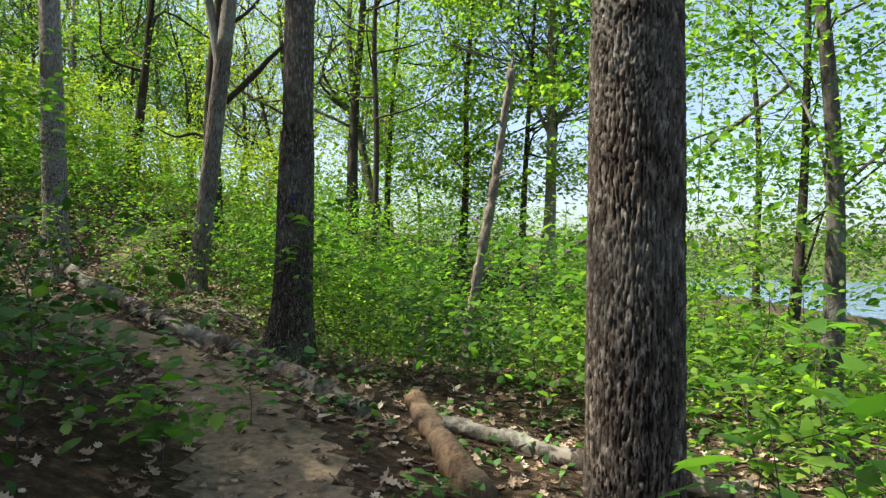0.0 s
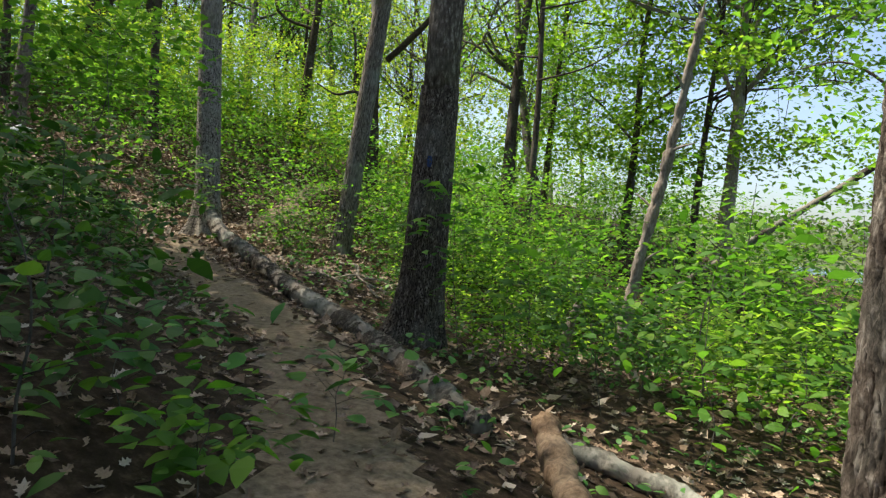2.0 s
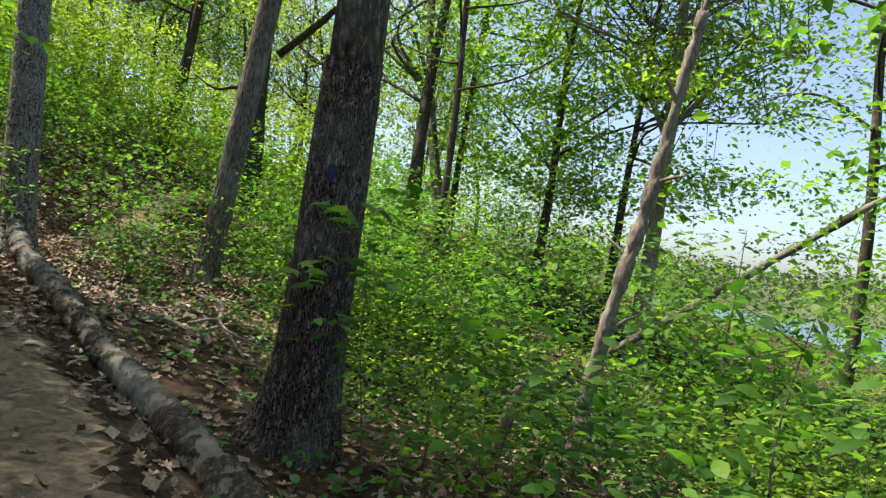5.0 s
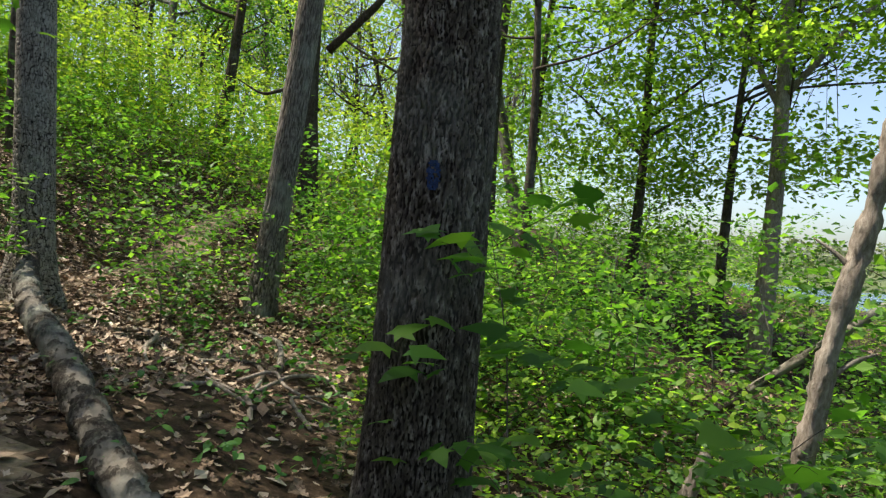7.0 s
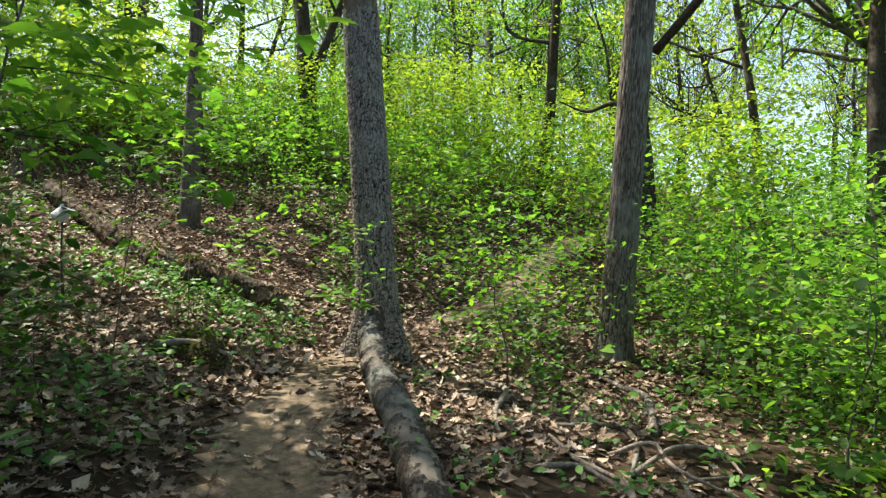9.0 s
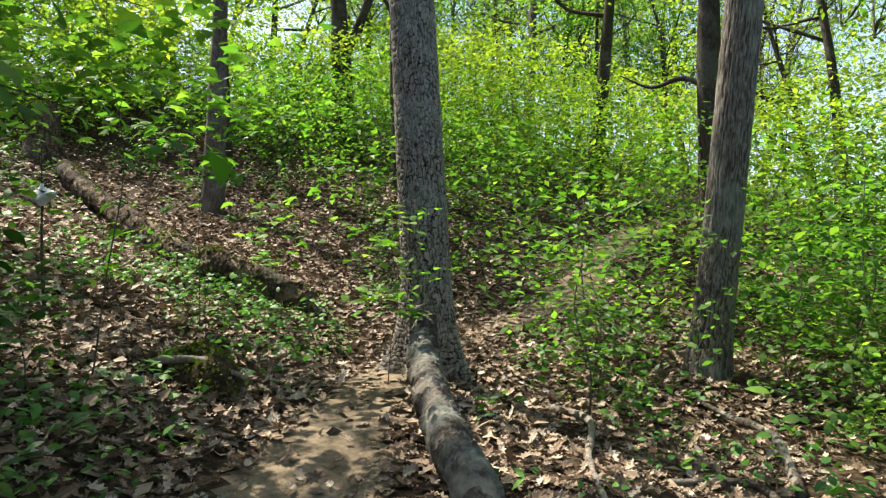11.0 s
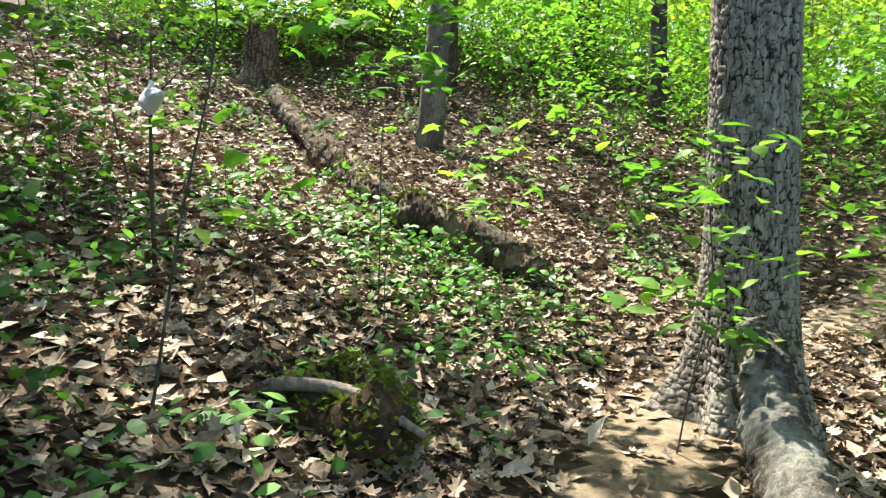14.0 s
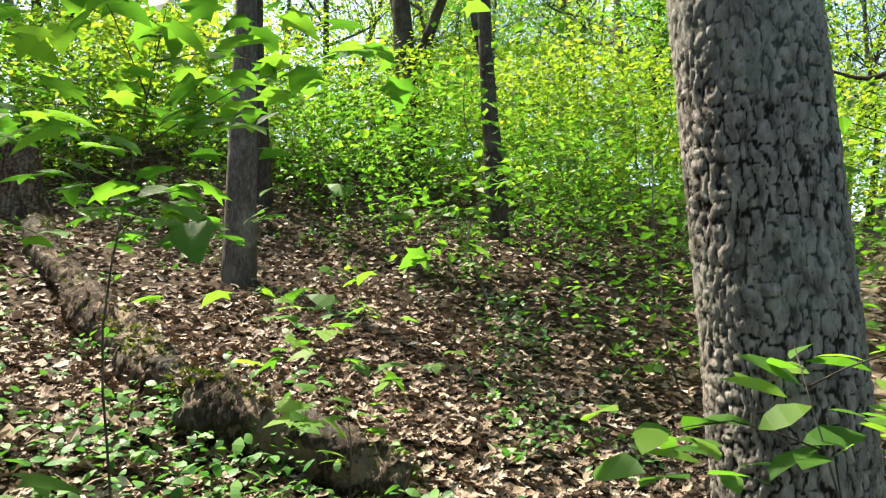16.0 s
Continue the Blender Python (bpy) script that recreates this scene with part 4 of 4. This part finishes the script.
def bare_limbs(x, y, z0, seed):
    """A dead, leafless tree top with crooked twigs."""
    r = np.random.default_rng(seed)
    root = thing("dead_tree", (x, y, gz(x, y)), "thin dead tree with bare crooked branches above the lake", "dead tree")
    g = gz(x, y)
    part("trunk", mesh_of("trunk", *tube([(0, 0, -0.3, 0.09), (0.1, 0, 3.5, 0.075), (0.0, 0.1, 7, 0.05), (0.3, 0, 10, 0.02)], 24, 9, 0.06, seed), BARK_FAR), root)
    for k in range(9):
        zb = z0 - g + 0.55 * k
        ang = 2.4 * k + r.uniform(-0.4, 0.4)
        ln = r.uniform(1.4, 2.8)
        c = np.array([0, 0, zb])
        way = np.array([math.cos(ang), 0.5 * math.sin(ang), 0.35])
        m = c + way * ln * 0.5 + r.normal(0, 0.12, 3)
        e = c + way * ln + r.normal(0, 0.2, 3)
        limb = part("limb", mesh_of("limb", *tube([(*c, 0.03), (*m, 0.02), (*e, 0.006)], 10, 5, 0.05, k), BARK_FAR), root)
        for h in range(3):
            f = 0.35 + 0.2 * h
            b = c * (1 - f) + e * f
            t = b + r.normal(0, 0.35, 3) + way * 0.3
            part("twig", mesh_of("twig", *tube([(*b, 0.010), (*((b + t) / 2 + r.normal(0, 0.05, 3)), 0.007), (*t, 0.003)], 6, 4, 0.05, h), BARK_FAR), limb)


bare_limbs(3.2, 17.5, 4.2, 52)
bare_limbs(-3.2, 21.0, 5.5, 53)


def build_stump(x, y):
    z = gz(x, y)
    root = thing("stump", (x, y, z), "old broken tree stump with ragged brown top on the slope", "stump")
    v, q, plate = bark_trunk([(0, 0, -0.25, 0.38), (0, 0, 0.3, 0.30), (0.02, 0, 0.7, 0.28), (0.03, 0, 1.15, 0.27)], 0.05, 0.2, 0.03, 1.2, 51, 70, 60, [(1, 0.1), (3.3, 0.12), (5, 0.1)], 0.3)
    v = v.reshape(60, 70, 3)
    th = np.linspace(0, 2 * np.pi, 70, endpoint=False)
    cut = 0.86 + 0.14 * np.sin(th + 2) + 0.09 * np.sin(5 * th) + 0.05 * np.sin(11 * th + 1)
    v[..., 2] = np.minimum(v[..., 2], cut[None])
    n = len(v.reshape(-1, 3))
    last = (59 * 70) + np.arange(70)
    tris = np.stack([last, 59 * 70 + (np.arange(70) + 1) % 70, np.full(70, n)], -1)
    vv = np.vstack([v.reshape(-1, 3), [(0, 0, 0.62)]])
    part("trunk", mesh_of("trunk", vv, q, tris, ROTWOOD, True, np.append(plate, 0.6)), root)


build_stump(-18.3, 16.35)


# ---- litter, herbs and far woods ----
def stuff(name, data, mat, label, category, smooth=False):
    return tagged(new(name, mesh_of(name, *data, mat, smooth)), label, category, kind="stuff")


def litter(n, box, seed, sizes, shape=DRY):
    r = np.random.default_rng(seed)
    x, y = r.uniform(box[0], box[1], n), r.uniform(box[2], box[3], n)
    d, _ = track_of(x, y)
    keep = (np.abs(d) > 0.24 + 0.22 * r.random(n)) | (r.random(n) < 0.12 + 0.5 * ((y > 16.3) & (y < 17.8)) + 0.5 * (y < 8.0) + 0.28 * ((y >= 8.0) & (y < 10.5)))
    x, y = x[keep], y[keep]
    z = ground_z(x, y) + r.uniform(0.0, 0.03, len(x))
    return leaves(np.stack([x, y, z], -1), r.uniform(*sizes, len(x)), *shape, 0.38, r)


stuff("leaf_litter", merged([litter(21000, (-13, 3, 4, 20), 71, (0.06, 0.12)), litter(22000, (-14, -5, 11, 19), 72, (0.06, 0.12)), litter(34000, (-22, -7, 10, 26), 74, (0.07, 0.13), DIAMOND), litter(16000, (-24, 6, 8, 34), 73, (0.08, 0.16), DIAMOND)]),
      LITTER, "curled brown and tan dead leaves covering the ground", "leaf litter")


def herbs(n, box, test, seed, leaf, height):
    """Low plants: little rosettes of leaves on the ground."""
    pts = np.array([(x, y) for x, y, _ in scatter(n, box, 0.12, test, seed)])
    r = np.random.default_rng(seed)
    k = 9
    z = ground_z(pts[:, 0], pts[:, 1])
    hh = r.uniform(0.4, 1.1, len(pts)) * height
    c = np.repeat(np.stack([pts[:, 0], pts[:, 1], z], -1), k, axis=0) + r.normal(0, 1, (len(pts) * k, 3)) * (0.08, 0.08, 0)
    c[:, 2] += np.repeat(hh, k) * r.uniform(0.3, 1.0, len(c))
    return leaves(c, r.uniform(0.6, 1.2, len(c)) * leaf, *OVAL, 0.4, r)


stuff("herbs", merged([herbs(250, (-13, -5, 11.5, 18), lambda x, y, d: 0.7 < d < 5.5 and (np.sin(1.7 * x) + np.sin(2.1 * y + 1) > 0.35), 81, 0.07, 0.17),
                       herbs(64, (-11.6, -8.4, 13.4, 15.4), lambda x, y, d: d > 0.9 and np.sin(2.3 * x + 1) + np.sin(3.1 * y) > -0.6, 84, 0.085, 0.24),
                       herbs(560, (-9, 3, 4, 20), lambda x, y, d: d < -0.7 or d > 0.45, 82, 0.085, 0.22),
                       herbs(500, (-20, 4, 14, 30), lambda x, y, d: abs(d) > 1, 83, 0.10, 0.3)]), LEAF_HERB, "low green woodland herbs among the dead leaves", "undergrowth")


def wood_ring(r, n):
    ang = r.uniform(-1.5, 0.0, n)
    rad = r.uniform(42, 75, n)
    x, y = -6 + rad * np.sin(ang), 12 + rad * np.cos(ang)
    z = ground_z(x, y)
    ok = z > LAKE + 0.3
    return x[ok][:n], y[ok][:n], z[ok][:n]


def far_wood_ring(seed):
    r = np.random.default_rng(seed)
    x, y, z = wood_ring(r, 5200)
    c = np.stack([x, y, z + 13 * r.random(len(x)) ** 1.3], -1)
    return leaves(c, r.uniform(0.25, 0.6, len(x)), *DIAMOND, 0.8, r)


# a faded blue trail mark on the second oak
def paint_mark(x, y, z, facing, radius, w, h):
    r = np.random.default_rng(5)
    v, q = [], []
    nx, nz = 9, 14
    for i in range(nx):
        for j in range(nz):
            if r.random() < 0.16 or abs(i - 4) + abs(j - 6.5) * 0.35 > 5.2:
                continue
            a0 = facing + (i - nx / 2) * w / nx / radius
            a1, z0, z1 = a0 + w / nx / radius * 0.92, z + (j - nz / 2) * h / nz, z + (j - nz / 2 + 0.93) * h / nz
            rr = radius + r.uniform(0.004, 0.009)
            k = len(v)
            for a, zz, rad in ((a0, z0, rr), (a1, z0, rr), (a1, z1, rr), (a0, z1, rr), (a0, z0, rr - 0.02), (a1, z0, rr - 0.02), (a1, z1, rr - 0.02), (a0, z1, rr - 0.02)):
                v.append((x + rad * math.cos(a), y + rad * math.sin(a), zz))
            q += [(k, k + 1, k + 2, k + 3), (k, k + 4, k + 5, k + 1), (k + 1, k + 5, k + 6, k + 2), (k + 2, k + 6, k + 7, k + 3), (k + 3, k + 7, k + 4, k)]
    tagged(new("paint_mark", mesh_of("paint_mark", v, np.array(q), None, BLUE_PAINT, False)), "faded blue paint blaze on the bark of an oak", "trail mark")


paint_mark(-2.52, 11.66, 2.70, radians(-83), 0.203, 0.055, 0.115)


# a mossy hump with a half-buried root at the trail's edge
def mossy_hump(x, y):
    z = gz(x, y)
    root = thing("mossy_hump", (x, y, z), "low mossy hump with a curved bare root at the trail edge", "mound")
    r = np.random.default_rng(9)
    n = 26
    th, ph = np.meshgrid(np.linspace(0, 2 * np.pi, n, endpoint=False), np.linspace(0, np.pi / 2, 10))
    rad = 1 + 0.12 * np.sin(3 * th + 1) + 0.06 * r.standard_normal(th.shape)
    v = np.stack([0.34 * rad * np.cos(th) * np.cos(ph), 0.30 * rad * np.sin(th) * np.cos(ph), 0.24 * rad * np.sin(ph) - 0.05], -1).reshape(-1, 3)
    i = np.arange(9)[:, None] * n
    j = np.arange(n)[None]
    q = np.stack([i + j, i + (j + 1) % n, i + n + (j + 1) % n, i + n + j], -1).reshape(-1, 4)
    part("mound", mesh_of("mound", v, q, None, GROUND), root)
    k = v[r.integers(0, len(v), 1400)] * 1.02 + r.normal(0, 0.015, (1400, 3))
    part("moss", mesh_of("moss", *leaves(k, r.uniform(0.02, 0.05, 1400), *DIAMOND, 0.9, r), MOSS, False), root)
    part("root", mesh_of("root", *tube([(-0.28, -0.34, 0.02, 0.016), (-0.06, -0.27, 0.14, 0.024), (0.18, -0.06, 0.15, 0.022), (0.40, 0.14, 0.02, 0.014)], 24, 9, 0.08, 4), BARK_PALE), root)


mossy_hump(-8.25, 13.5)
# a silk nest in a bare twig fork
def silk_nest(x, y, z):
    root = thing("silk_nest", (x, y, z), "white silk caterpillar nest in a twig fork", "nest")
    r = np.random.default_rng(12)
    tips = [(-0.11, -0.02, 0.02), (0.10, 0.03, 0.01), (0.0, 0.0, 0.13), (-0.02, 0.02, -0.12), (0.03, -0.05, 0.0)]
    v, q = [], []
    n = 14
    th = np.linspace(0, 2 * np.pi, n, endpoint=False)
    for k in range(9):
        f = k / 8
        rad = 0.012 + 0.065 * math.sin(math.pi * min(1, f * 1.15)) ** 1.2
        for a in th:
            star = 1 + 0.55 * math.cos(2 * a) * (1 - abs(2 * f - 1)) + 0.12 * r.standard_normal()
            v.append((2.1 * rad * star * math.cos(a), 0.7 * rad * star * math.sin(a), -0.10 + 0.17 * f + 0.25 * abs(rad * math.cos(a)) * (1 - f)))
    for k in range(8):
        for j in range(n):
            q.append((k * n + j, k * n + (j + 1) % n, (k + 1) * n + (j + 1) % n, (k + 1) * n + j))
    part("web", mesh_of("web", v, np.array(q), None, SILK), root)
    for i, t in enumerate(tips[:3]):
        part("twig", mesh_of("twig", *tube([(0, 0, -0.14, 0.006), (t[0] * 0.5, t[1] * 0.5, t[2] * 0.5 - 0.02, 0.005), (t[0] * 2.4, t[1] * 2.4, t[2] * 2.2 + 0.06, 0.003)], 8, 6, 0.05, i), BARK_FAR), root)
    g = gz(x, y) - z
    part("stem", mesh_of("stem", *tube([(-0.10, 0.05, g - 0.05, 0.014), (-0.06, 0.02, g * 0.5, 0.011), (0, 0, -0.13, 0.008)], 14, 7, 0.06, 8), BARK_FAR), root)


silk_nest(-9.45, 12.98, 3.0)
stuff("far_trees", far_wood_ring(93), LEAF_MID, "distant green woodland foliage", "trees")
stuff("far_trees", far_wood_ring(91), LEAF_SPRING, "distant woodland foliage in spring leaf", "trees")


def far_shore():
    """A low wooded ridge across the lake."""
    r = np.random.default_rng(92)
    n = 60
    x = np.linspace(-200, 520, n)
    base = 330 - 0.25 * x
    top = 13 + 4 * np.sin(x / 60) + 2.5 * np.sin(x / 23 + 1)
    v, q = [], []
    for i in range(n):
        for b, h in ((0, LAKE - 1), (8, LAKE + 1.5), (70, LAKE + top[i]), (200, LAKE + top[i] * 1.2), (500, LAKE - 2)):
            v.append((x[i] + 0.25 * b, base[i] + b, h))
    for i in range(n - 1):
        for j in range(4):
            q.append((i * 5 + j, i * 5 + 5 + j, i * 5 + 6 + j, i * 5 + 1 + j))
    tagged(new("backdrop", mesh_of("backdrop", v, np.array(q), None, LEAF_SHORE)), "low wooded hill on the far lake shore", "hill", kind="structure")
    m = 14000
    k = r.uniform(0, n - 1.01, m)
    i = k.astype(int)
    f = k - i
    b = r.uniform(2, 90, m)
    px = x[i] * (1 - f) + x[i + 1] * f
    pb = base[i] * (1 - f) + base[i + 1] * f + b
    pz = LAKE + 1.5 + (top[i] - 1.5) * np.clip((b - 8) / 62, 0, 1) + r.uniform(0, 7, m)
    return leaves(np.stack([px + 0.25 * b, pb, pz], -1), r.uniform(1.5, 3.5, m), *DIAMOND, 0.9, r)


stuff("far_shore_trees", far_shore(), LEAF_SHORE, "trees along the far shore of the lake", "trees")
